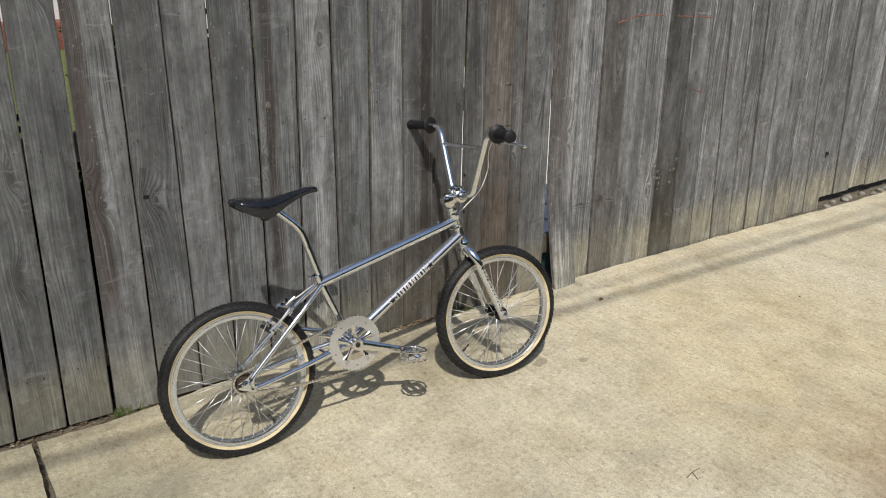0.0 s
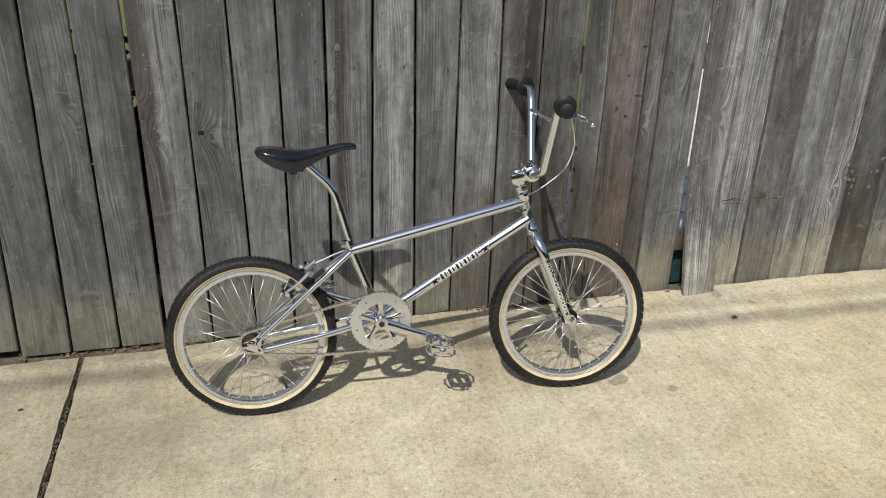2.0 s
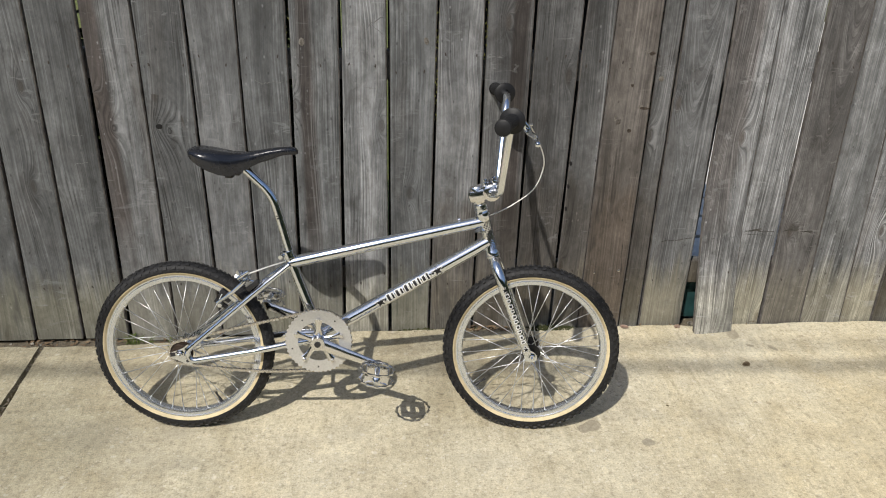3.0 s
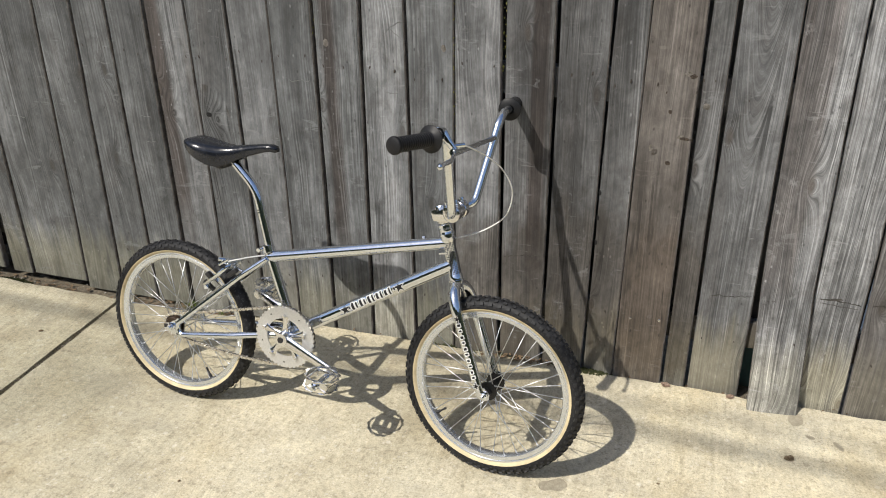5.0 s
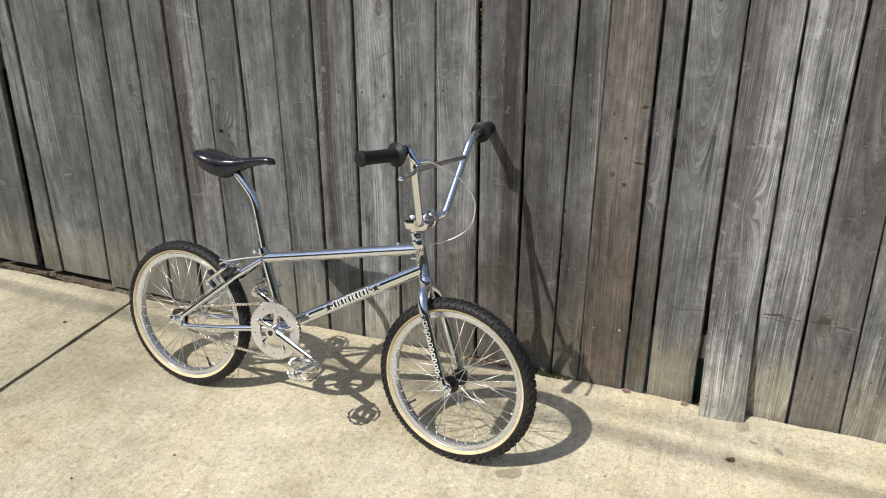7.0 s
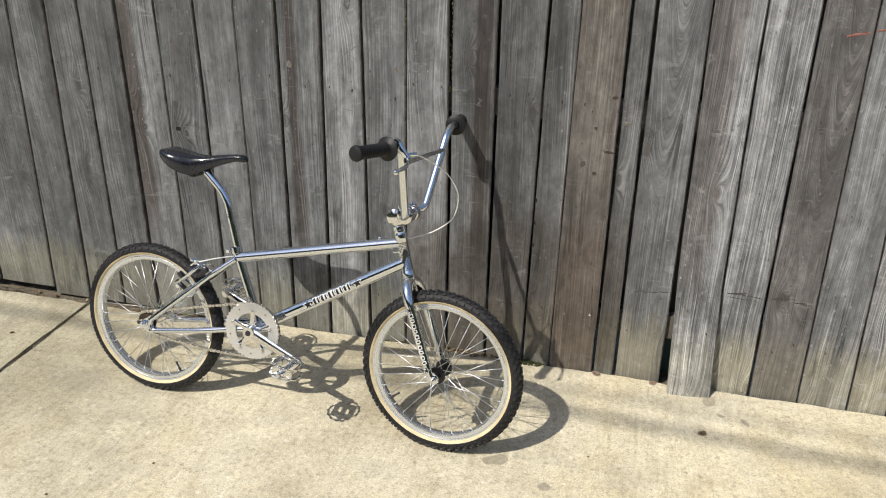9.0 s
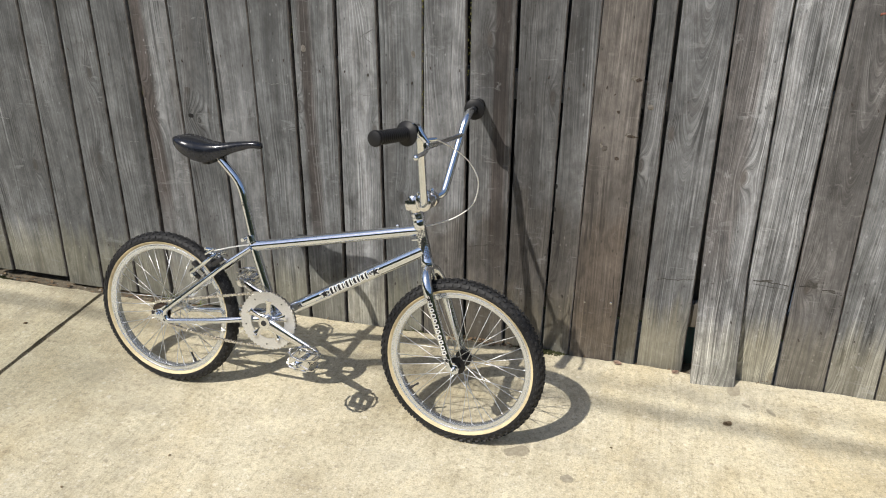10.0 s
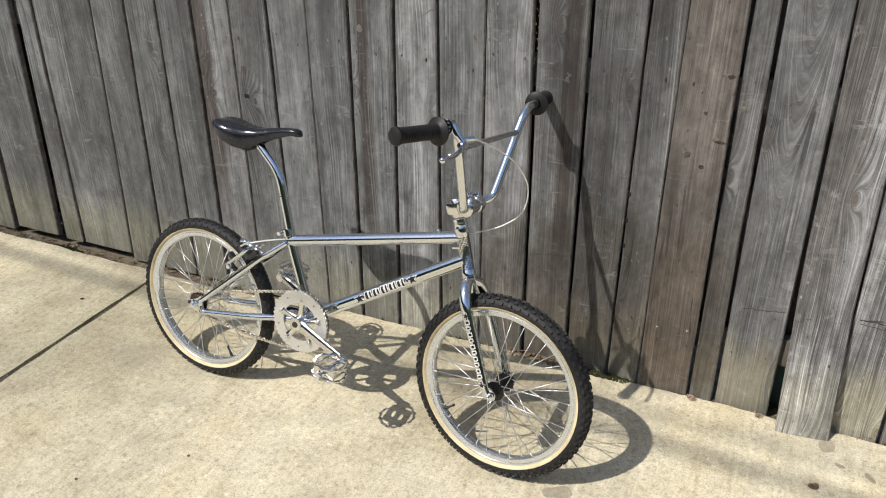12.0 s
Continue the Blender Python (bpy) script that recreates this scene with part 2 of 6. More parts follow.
    nicks = ramp(t, noise_at(t, mapped(t, (0.1, 1, 1), off.outputs[0]), 120, 2, 0.5, 0.4), [(0.665, (0, 0, 0)), (0.72, (1, 1, 1))])
    nicks = maths(t, "MULTIPLY", nicks, ramp(t, patch, [(0.47, (0, 0, 0)), (0.56, (1, 1, 1))]))
    col = mix(t, maths(t, "MULTIPLY", nicks, 0.22), col, tuple(c * 1.5 for c in light))
    # rubbed, smeared patches that lie across the grain, with a soft and a sharp side
    rub = noise_at(t, mapped(t, (0.34, 1.0, 1.0), off.outputs[0]), 26, 5, 0.66, 1.4)
    rub = maths(t, "MULTIPLY", ramp(t, rub, [(0.585, (0, 0, 0)), (0.64, (1, 1, 1)), (0.70, (0.25, 0.25, 0.25))]), ramp(t, noise_at(t, mapped(t, (1, 1, 0.8), off.outputs[0]), 5.0, 2, 0.5), [(0.5, (0, 0, 0)), (0.62, (1, 1, 1))]))
    col = mix(t, maths(t, "MULTIPLY", rub, 0.42), col, tuple(c * 1.25 for c in light))
    mould = ramp(t, noise_at(t, mapped(t, (1, 1, 0.55), off.outputs[0]), 11, 6, 0.72, 1.0), [(0.54, (0, 0, 0)), (0.67, (1, 1, 1))])
    col = mix(t, maths(t, "MULTIPLY", mould, 0.5), col, mix(t, 1.0, col, (0.55, 0.56, 0.53), "MULTIPLY"))
    runs = ramp(t, noise_at(t, mapped(t, (1, 1, 0.13), off.outputs[0]), 15, 4, 0.62, 0.5), [(0.55, (0, 0, 0)), (0.68, (1, 1, 1))])
    col = mix(t, maths(t, "MULTIPLY", runs, 0.55), col, tuple(c * 0.62 for c in dark))
    t.links.new(col, b.inputs["Base Color"])
    h = maths(t, "ADD", maths(t, "MULTIPLY", wide, 0.7), maths(t, "ADD", maths(t, "MULTIPLY", hair, 0.6), lines))
    bump(t, b, h, 0.4, 0.002)
    return m


GREY = ((0.050, 0.053, 0.054), (0.102, 0.107, 0.108), (0.182, 0.190, 0.193))
WOOD = wood_material("weathered_wood", *GREY, (0.24, 0.225, 0.145), 0.58)
WOOD_PALE = wood_material("pale_weathered_wood", (0.098, 0.102, 0.104), (0.195, 0.201, 0.204), (0.335, 0.344, 0.348), (0.33, 0.30, 0.22), 0.85, 0.7, None, 0.3, 0.95)
WOOD_SILVER = wood_material("silver_weathered_wood", (0.08, 0.084, 0.085), (0.167, 0.173, 0.175), (0.295, 0.305, 0.309), (0.27, 0.24, 0.165), 0.58, 0.8, None, 0.35, 0.56)
WOOD_SWIRL = wood_material("figured_wood", (0.065, 0.067, 0.068), (0.128, 0.132, 0.134), (0.24, 0.246, 0.248), (0.27, 0.25, 0.2), 0.4, 1.9, None, 0.8, 0.47, None, 1.0, (), (0.22, 0.3))
WOOD_ARCH = wood_material("arched_grain_wood", (0.085, 0.088, 0.09), (0.16, 0.165, 0.168), (0.28, 0.288, 0.291), (0.31, 0.28, 0.2), 0.8, 0.5, None, 0.55, 0.6, (-0.03, 0.86, 130.0))
WOOD_ARCH_BROWN = wood_material("arched_brown_wood", (0.068, 0.066, 0.064), (0.125, 0.121, 0.118), (0.21, 0.206, 0.202), (0.25, 0.23, 0.18), 0.5, 0.5, None, 0.42, 0.65, (-0.015, 0.74, 150.0))
WOOD_DARK = wood_material("dark_weathered_wood", (0.047, 0.048, 0.048), (0.096, 0.098, 0.098), (0.178, 0.181, 0.183), (0.2, 0.185, 0.13), 0.5, 0.6, None, 0.4, 0.5, None, 1.0, (), (0.3, 0.3))
WOOD_BROWN = wood_material("brown_wood", (0.062, 0.0545, 0.0475), (0.110, 0.0985, 0.088), (0.168, 0.1545, 0.141), (0.17, 0.15, 0.12), 0.3, 0.5, None, 0.4, 0.47, None, 1.0, (), (0.28, 0.3))
WOOD_HEART_LEFT = wood_material("wood_with_dark_heart", (0.10, 0.104, 0.105), (0.18, 0.187, 0.189), (0.26, 0.27, 0.274), (0.25, 0.235, 0.18), 0.5, 1.3, (-0.10, -0.012), 0.6, 0.34, None, 1.0, ((-0.022, 0.74),))
WOOD_SMOOTH = wood_material("smooth_pale_wood", (0.098, 0.102, 0.104), (0.162, 0.168, 0.170), (0.225, 0.233, 0.236), (0.25, 0.235, 0.18), 0.5, 0.6, None, 0.12, 0.26)
WOOD_KNOT = wood_material("knotted_wood", (0.062, 0.065, 0.066), (0.128, 0.134, 0.136), (0.225, 0.234, 0.237), (0.25, 0.235, 0.18), 0.5, 0.9, None, 0.6, 0.5, None, 1.0, ((-0.043, 0.745), (-0.012, 0.73)))
WOOD_HEART_MID = wood_material("wood_with_dark_heart", *GREY, (0.25, 0.235, 0.18), 0.5, 0.7, (-0.040, 0.006))
WOOD_HEART_RIGHT = wood_material("wood_with_dark_heart", (0.06, 0.061, 0.061), (0.118, 0.12, 0.12), (0.2, 0.204, 0.204), (0.22, 0.205, 0.155), 0.35, 0.5, (0.006, 0.056), 0.4, 0.47, None, 1.0, (), (0.22, 0.32))
WOOD_HALF = wood_material("half_silvered_wood", (0.11, 0.114, 0.116), (0.21, 0.216, 0.219), (0.35, 0.358, 0.362), (0.34, 0.325, 0.27), 0.5, 0.6, (-0.10, -0.004), 0.3, 0.8, None, 0.7)


def earth_material(name, a, c, d, scale):
    m, t, b = material(name, a, 0.95)
    v = mapped(t)
    col = ramp(t, noise_at(t, v, scale, 7, 0.7), [(0.3, a), (0.5, c), (0.7, d)])
    t.links.new(col, b.inputs["Base Color"])
    bump(t, b, noise_at(t, v, scale * 3, 5, 0.7), 0.8, 0.01)
    return m


WOOD_EDGE = earth_material("worn_board_edge", (0.07, 0.062, 0.056), (0.14, 0.128, 0.119), (0.23, 0.218, 0.206), 24)


def concrete_material():
    m, t, b = material("concrete", (0.5, 0.44, 0.33), 0.9)
    v = mapped(t)
    large = noise_at(t, v, 1.3, 5, 0.6)
    medium = noise_at(t, v, 9.0, 6, 0.7)
    grit = noise_at(t, v, 55.0, 5, 0.75)
    fine = noise_at(t, v, 170.0, 4, 0.8)
    col = ramp(t, large, [(0.3, (0.45, 0.40, 0.285)), (0.5, (0.54, 0.49, 0.362)), (0.7, (0.595, 0.55, 0.425))])
    col = mix(t, maths(t, "MULTIPLY", ramp(t, medium, [(0.36, (1, 1, 1)), (0.54, (0, 0, 0))]), 0.34), col, (0.38, 0.325, 0.225))
    col = mix(t, 0.75, col, mix(t, 1.0, col, ramp(t, grit, [(0.3, (0.5, 0.48, 0.45)), (0.48, (1, 1, 1)), (0.7, (1.25, 1.24, 1.2))]), "MULTIPLY"))
    col = mix(t, 0.6, col, mix(t, 1.0, col, ramp(t, fine, [(0.3, (0.42, 0.41, 0.39)), (0.5, (1, 1, 1)), (0.72, (1.35, 1.33, 1.28))]), "MULTIPLY"))
    # exposed aggregate: small darker and paler grains
    for scale, dark_share, pale_share, strength in ((170.0, 0.12, 0.88, 0.36), (95.0, 0.06, 0.92, 0.4), (52.0, 0.03, 0.965, 0.42)):
        vor = node(t, "ShaderNodeTexVoronoi", scale=scale)
        t.links.new(v, vor.inputs["Vector"])
        gs = t.nodes.new("ShaderNodeSeparateColor")
        t.links.new(vor.outputs["Color"], gs.inputs[0])
        inside = ramp(t, vor.outputs["Distance"], [(0.25, (1, 1, 1)), (0.5, (0, 0, 0))])
        grains = maths(t, "MULTIPLY", maths(t, "LESS_THAN", gs.outputs[0], dark_share), inside)
        pale = maths(t, "MULTIPLY", maths(t, "GREATER_THAN", gs.outputs[1], pale_share), inside)
        col = mix(t, maths(t, "MULTIPLY", grains, strength), col, (0.22, 0.18, 0.13))
        col = mix(t, maths(t, "MULTIPLY", pale, strength), col, (0.76, 0.72, 0.62))
    drift = noise_at(t, mapped(t, (1.0, 0.8, 1)), 6.5, 7, 0.66, 0.3)
    col = mix(t, 0.65, col, mix(t, 1.0, col, ramp(t, drift, [(0.3, (0.74, 0.71, 0.65)), (0.5, (1, 1, 1)), (0.7, (1.13, 1.13, 1.12))]), "MULTIPLY"))
    # trowel streaks across the drive, grey film and old damp stains
    swept = ramp(t, noise_at(t, v, 1.7, 3, 0.6), [(0.42, (0.2, 0.2, 0.2)), (0.6, (1, 1, 1))])
    rake = noise_at(t, mapped(t, (1, 0.09, 1)), 26, 5, 0.72)
    col = mix(t, maths(t, "MULTIPLY", swept, 0.85), col, mix(t, 1.0, col, ramp(t, rake, [(0.34, (0.88, 0.87, 0.84)), (0.5, (1, 1, 1)), (0.68, (1.06, 1.06, 1.06))]), "MULTIPLY"))
    brushed = noise_at(t, mapped(t, (1, 0.12, 1)), 75, 4, 0.7)
    col = mix(t, maths(t, "ADD", maths(t, "MULTIPLY", swept, 0.3), 0.12), col, mix(t, 1.0, col, ramp(t, brushed, [(0.34, (0.62, 0.6, 0.56)), (0.5, (1, 1, 1)), (0.7, (1.14, 1.14, 1.12))]), "MULTIPLY"))
    stain = ramp(t, noise_at(t, mapped(t, (1, 1.6, 1)), 3.1, 5, 0.64, 0.4), [(0.53, (0, 0, 0)), (0.68, (1, 1, 1))])
    col = mix(t, maths(t, "MULTIPLY", stain, 0.34), col, (0.32, 0.295, 0.235))
    ochre = ramp(t, noise_at(t, v, 2.3, 6, 0.66, 0.5), [(0.5, (0, 0, 0)), (0.7, (1, 1, 1))])
    col = mix(t, maths(t, "MULTIPLY", ochre, 0.5), col, mix(t, 1.0, col, (1.0, 0.93, 0.79), "MULTIPLY"))
    # a broad darker, greyer patch by the open joint
    where = t.nodes.new("ShaderNodeVectorMath")
    where.operation = "DISTANCE"
    t.links.new(v, where.inputs[0])
    where.inputs[1].default_value = (-1.45, -0.5, 0)
    reach = maths(t, "ADD", where.outputs["Value"], maths(t, "MULTIPLY", noise_at(t, v, 2.2, 5, 0.65), 1.3))
    grey_patch = ramp(t, maths(t, "MULTIPLY", reach, 0.5), [(0.4, (1, 1, 1)), (0.78, (0, 0, 0))])
    col = mix(t, maths(t, "MULTIPLY", grey_patch, 0.8), col, mix(t, 1.0, col, (0.56, 0.57, 0.545), "MULTIPLY"))
    # a rusty brown stain out on the drive, a warmer cast round it, and the bicycle's shadow deepened in colour by the
    # fence
    for spot, inner, outer, share, shade in (((1.0, -1.95, 0), 0.34, 0.62, 0.8, (0.70, 0.62, 0.56)), ((1.3, -1.1, 0), 0.45, 1.05, 0.75, (1.03, 0.985, 0.88)), ((0.04, -0.16, 0), 0.14, 0.52, 0.9, (0.66, 0.65, 0.62))):
        far = t.nodes.new("ShaderNodeVectorMath")
        far.operation = "DISTANCE"
        t.links.new(v, far.inputs[0])
        far.inputs[1].default_value = spot
        reach = maths(t, "ADD", far.outputs["Value"], maths(t, "MULTIPLY", maths(t, "SUBTRACT", noise_at(t, v, 3.4, 5, 0.65), 0.5), 0.8))
        col = mix(t, maths(t, "MULTIPLY", ramp(t, reach, [(inner, (1, 1, 1)), (outer, (0, 0, 0))]), share), col, mix(t, 1.0, col, shade, "MULTIPLY"))
    t.links.new(col, b.inputs["Base Color"])
    bump(t, b, maths(t, "ADD", maths(t, "ADD", fine, grit), maths(t, "MULTIPLY", medium, 0.8)), 0.5, 0.004)
    return m


CONCRETE = concrete_material()


SOIL = earth_material("soil", (0.06, 0.05, 0.035), (0.12, 0.1, 0.07), (0.2, 0.17, 0.12), 30)
LAWN = earth_material("lawn", (0.045, 0.062, 0.012), (0.085, 0.105, 0.026), (0.17, 0.17, 0.06), 25)
MOSS = earth_material("moss", (0.02, 0.026, 0.007), (0.045, 0.053, 0.013), (0.085, 0.085, 0.028), 90)


def chrome_material(name, base, rough, grime=0.12, spots=0.86):
    m, t, b = material(name, base, rough, 1.0)
    n = noise_at(t, mapped(t), 55, 5, 0.6)
    r = maths(t, "ADD", maths(t, "MULTIPLY", n, grime), rough - grime * 0.4)
    t.links.new(r, b.inputs["Roughness"])
    t.links.new(ramp(t, noise_at(t, mapped(t), 210, 3, 0.6), [(0.3, tuple(c * spots for c in base)), (0.6, base)]), b.inputs["Base Color"])
    return m


CHROME = chrome_material("chrome", (0.75, 0.79, 0.84), 0.085, 0.05)
# a rough clear coat widens the sun's glints, to imitate their glow
CHROME.node_tree.nodes["Principled BSDF"].inputs["Coat Weight"].default_value = 0.42
CHROME.node_tree.nodes["Principled BSDF"].inputs["Coat Roughness"].default_value = 0.2
ALLOY = chrome_material("polished_alloy", (0.78, 0.785, 0.79), 0.14)
SATIN = chrome_material("satin_alloy", (0.72, 0.76, 0.82), 0.17, 0.08, 0.93)
SATIN.node_tree.nodes["Principled BSDF"].inputs["Metallic"].default_value = 0.94
STEEL = chrome_material("spoke_steel", (0.68, 0.69, 0.7), 0.36)
STEEL.node_tree.nodes["Principled BSDF"].inputs["Metallic"].default_value = 0.88
CHAIN_STEEL = chrome_material("chain_steel", (0.66, 0.64, 0.61), 0.26)
DARKMETAL = chrome_material("dark_metal", (0.05, 0.05, 0.052), 0.4)
MATTE = chrome_material("matte_alloy", (0.64, 0.635, 0.615), 0.36)
MATTE.node_tree.nodes["Principled BSDF"].inputs["Metallic"].default_value = 0.65
RUSTY = chrome_material("worn_bronze_steel", (0.10, 0.075, 0.06), 0.45)


def rubber_material(name, base, rough, scale=300, gloss=0.5):
    m, t, b = material(name, base, rough)
    v = mapped(t)
    t.links.new(ramp(t, noise_at(t, v, 14, 5, 0.65), [(0.3, base), (0.7, tuple(c * 1.9 + 0.004 for c in base))]), b.inputs["Base Color"])
    b.inputs["Specular IOR Level"].default_value = gloss
    bump(t, b, noise_at(t, v, scale, 3, 0.6), 0.25, 0.001)
    return m


TYRE = rubber_material("tyre_rubber", (0.009, 0.009, 0.0095), 0.6, 300, 0.3)
SKIN = rubber_material("tan_sidewall", (0.36, 0.30, 0.185), 0.75)
# knob rubber lightened in colour for the highlights on its tops
TREAD = rubber_material("lightened_tread", (0.0125, 0.0125, 0.013), 0.6, 300, 0.34)
GRIP = rubber_material("grip_rubber", (0.007, 0.007, 0.0075), 0.48, 300, 0.24)
SADDLE = rubber_material("saddle_plastic", (0.006, 0.007, 0.010), 0.14, 40, 0.5)
t = SADDLE.node_tree
t.links.new(ramp(t, noise_at(t, mapped(t), 42, 5, 0.7), [(0.38, (0.09, 0.09, 0.09)), (0.66, (0.34, 0.34, 0.34))]), t.nodes["Principled BSDF"].inputs["Roughness"])
BLACK = rubber_material("black_plastic", (0.01, 0.01, 0.011), 0.45)
INK = material("black_ink", (0.006, 0.006, 0.007), 0.45)[0]
WHITEINK = material("white_ink", (0.7, 0.7, 0.68), 0.4)[0]


# ---------------------------------------------------------------- mesh helpers
def part(name, bm, mat, parent=None, label="", at=None):
    """Links a bmesh as one mesh object, under a thing or a part where one is given."""
    bm.normal_update()
    for f in bm.faces:
        f.smooth = True
    for e in bm.edges:
        e.smooth = len(e.link_faces) == 2 and e.calc_face_angle(0.0) < 0.75
    mesh = bpy.data.meshes.new(name)
    bm.to_mesh(mesh)
    bm.free()
    for one in (mat if isinstance(mat, (list, tuple)) else [mat]):
        mesh.materials.append(one)
    return placed(name, mesh, parent, label, at)


def placed(name, mesh, parent=None, label="", at=None):
    ob = new(name, mesh)
    if parent is not None:
        ob.parent = parent
    if at is not None:
        ob.matrix_basis = at
    if label:
        tagged(ob, label)
    return ob


def ring_frame(axis):
    axis = Vector(axis).normalized()
    side = axis.cross(Vector((0, 0, 1)) if abs(axis.z) < 0.9 else Vector((1, 0, 0))).normalized()
    return axis, side, axis.cross(side).normalized()


def sweep(bm, pts, radii, seg=14, flat=1.0, caps=True, mat=0):
    """A tube along points; radii is one number or one for each point; flat squeezes it across."""
    pts = [Vector(p) for p in pts]
    if isinstance(radii, (int, float)):
        radii = [radii] * len(pts)
    _, side, up = ring_frame(pts[1] - pts[0])
    rings = []
    for i, p in enumerate(pts):
        d = (pts[min(i + 1, len(pts) - 1)] - pts[max(i - 1, 0)]).normalized()
        side = (side - d * side.dot(d)).normalized()
        up = d.cross(side)
        rings.append([bm.verts.new(p + (side * math.cos(a) * flat + up * math.sin(a)) * radii[i]) for a in (2 * math.pi * k / seg for k in range(seg))])
    for a, c in zip(rings, rings[1:]):
        for k in range(seg):
            bm.faces.new((a[k], a[(k + 1) % seg], c[(k + 1) % seg], c[k])).material_index = mat
    if caps:
        bm.faces.new(rings[0][::-1]).material_index = mat
        bm.faces.new(rings[-1]).material_index = mat
    return bm


def lathe(bm, profile, centre, axis, seg=32, closed=False, mat=0):
    """Turns (radius, along) pairs round an axis."""
    ax, s, u = ring_frame(axis)
    c = Vector(centre)
    rings = []
    for r, l in profile:
        rings.append([bm.verts.new(c + ax * l + (s * math.cos(a) + u * math.sin(a)) * max(r, 1e-5)) for a in (2 * math.pi * k / seg for k in range(seg))])
    pairs = list(zip(rings, rings[1:]))
    if closed:
        pairs.append((rings[-1], rings[0]))
    for a, b2 in pairs:
        for k in range(seg):
            bm.faces.new((a[k], a[(k + 1) % seg], b2[(k + 1) % seg], b2[k])).material_index = mat
    return bm


def bar(bm, p0, p1, r, seg=12):
    return sweep(bm, [p0, p1], r, seg)


def rounded(pts, step=6):
    """A smooth line through the points."""
    p = [Vector(q) for q in pts]
    p = [2 * p[0] - p[1]] + p + [2 * p[-1] - p[-2]]
    out = []
    for i in range(1, len(p) - 2):
        for k in range(step):
            x = k / step
            a, b2, c, d = p[i - 1 : i + 3]
            out.append(0.5 * (2 * b2 + (c - a) * x + (2 * a - 5 * b2 + 4 * c - d) * x * x + (3 * b2 - a - 3 * c + d) * x**3))
    return out + [p[-2]]


def filleted(pts, r, step=5):
    """A polyline whose inner corners are rounded with the reach r."""
    p = [Vector(q) for q in pts]
    out = [p[0]]
    for a, b2, c in zip(p, p[1:], p[2:]):
        u, v = (a - b2).normalized(), (c - b2).normalized()
        s, e = b2 + u * r, b2 + v * r
        for k in range(step + 1):
            x = k / step
            out.append(s * (1 - x) ** 2 + b2 * 2 * x * (1 - x) + e * x * x)
    return out + [p[-1]]


def block(bm, centre, size, m=None, bevel=0.0, mat=0):
    geo = bmesh.ops.create_cube(bm, size=1.0, matrix=Matrix.Translation(centre) @ (m or Matrix.Identity(4)) @ Matrix.Diagonal((*size, 1)))
    faces = {f for v in geo["verts"] for f in v.link_faces}
    for f in faces:
        f.material_index = mat
    if bevel:
        edges = list({e for v in geo["verts"] for e in v.link_edges})
        bmesh.ops.bevel(bm, geom=edges, offset=bevel, segments=2, affect="EDGES", profile=0.6)
    return bm


def plate(bm, outline, centre, u, v, thick, mat=0):
    """A flat plate from an outline of (a, b) along u and v, with its thickness along u x v."""
    u, v = Vector(u).normalized(), Vector(v).normalized()
    w = u.cross(v)
    c = Vector(centre)
    lo = [bm.verts.new(c + u * a + v * b2 - w * thick / 2) for a, b2 in outline]
    hi = [bm.verts.new(c + u * a + v * b2 + w * thick / 2) for a, b2 in outline]
    n = len(outline)
    bm.faces.new(lo[::-1]).material_index = mat
    bm.faces.new(hi).material_index = mat
    for k in range(n):
        bm.faces.new((lo[k], lo[(k + 1) % n], hi[(k + 1) % n], hi[k])).material_index = mat
    return bm


# ---------------------------------------------------------------- ground and slabs
GROUND_Z = -0.035
bm = bmesh.new()
xs = [-900, -60, -12, -6] + [-6 + 0.25 * k for k in range(1, 56)] + [12, 60, 900]
ys = [-900, -60, -12, -0.4, -0.15, -0.1, -0.06, -0.02, 0.02, 0.06, 0.3, 1.0, 3, 9, 60, 900]
grid = [[bm.verts.new((x, y, GROUND_Z + (0.010 * noise.noise((x * 9, y * 30, 0)) if abs(x) < 8 and -0.2 < y < 0.3 else 0) + (0.024 + 0.03 * (y > 0.03) if 2.0 < x < 6.0 and -0.2 < y < 0.9 else 0.02 if y > 0.2 else 0))) for y in ys] for x in xs]
for i in range(len(xs) - 1):
    for j in range(len(ys) - 1):
        f = bm.faces.new((grid[i][j], grid[i + 1][j], grid[i + 1][j + 1], grid[i][j + 1]))
        f.material_index = 1 if ys[j] >= 0.3 else 0
ground = part("ground", bm, [SOIL, LAWN])
tagged(ground, "bare soil strip and rough green lawn around the slabs", "ground", kind="structure")

pavement = new("pavement")
tagged(pavement, "tan weathered concrete driveway slabs with open joints", "pavement", kind="structure")


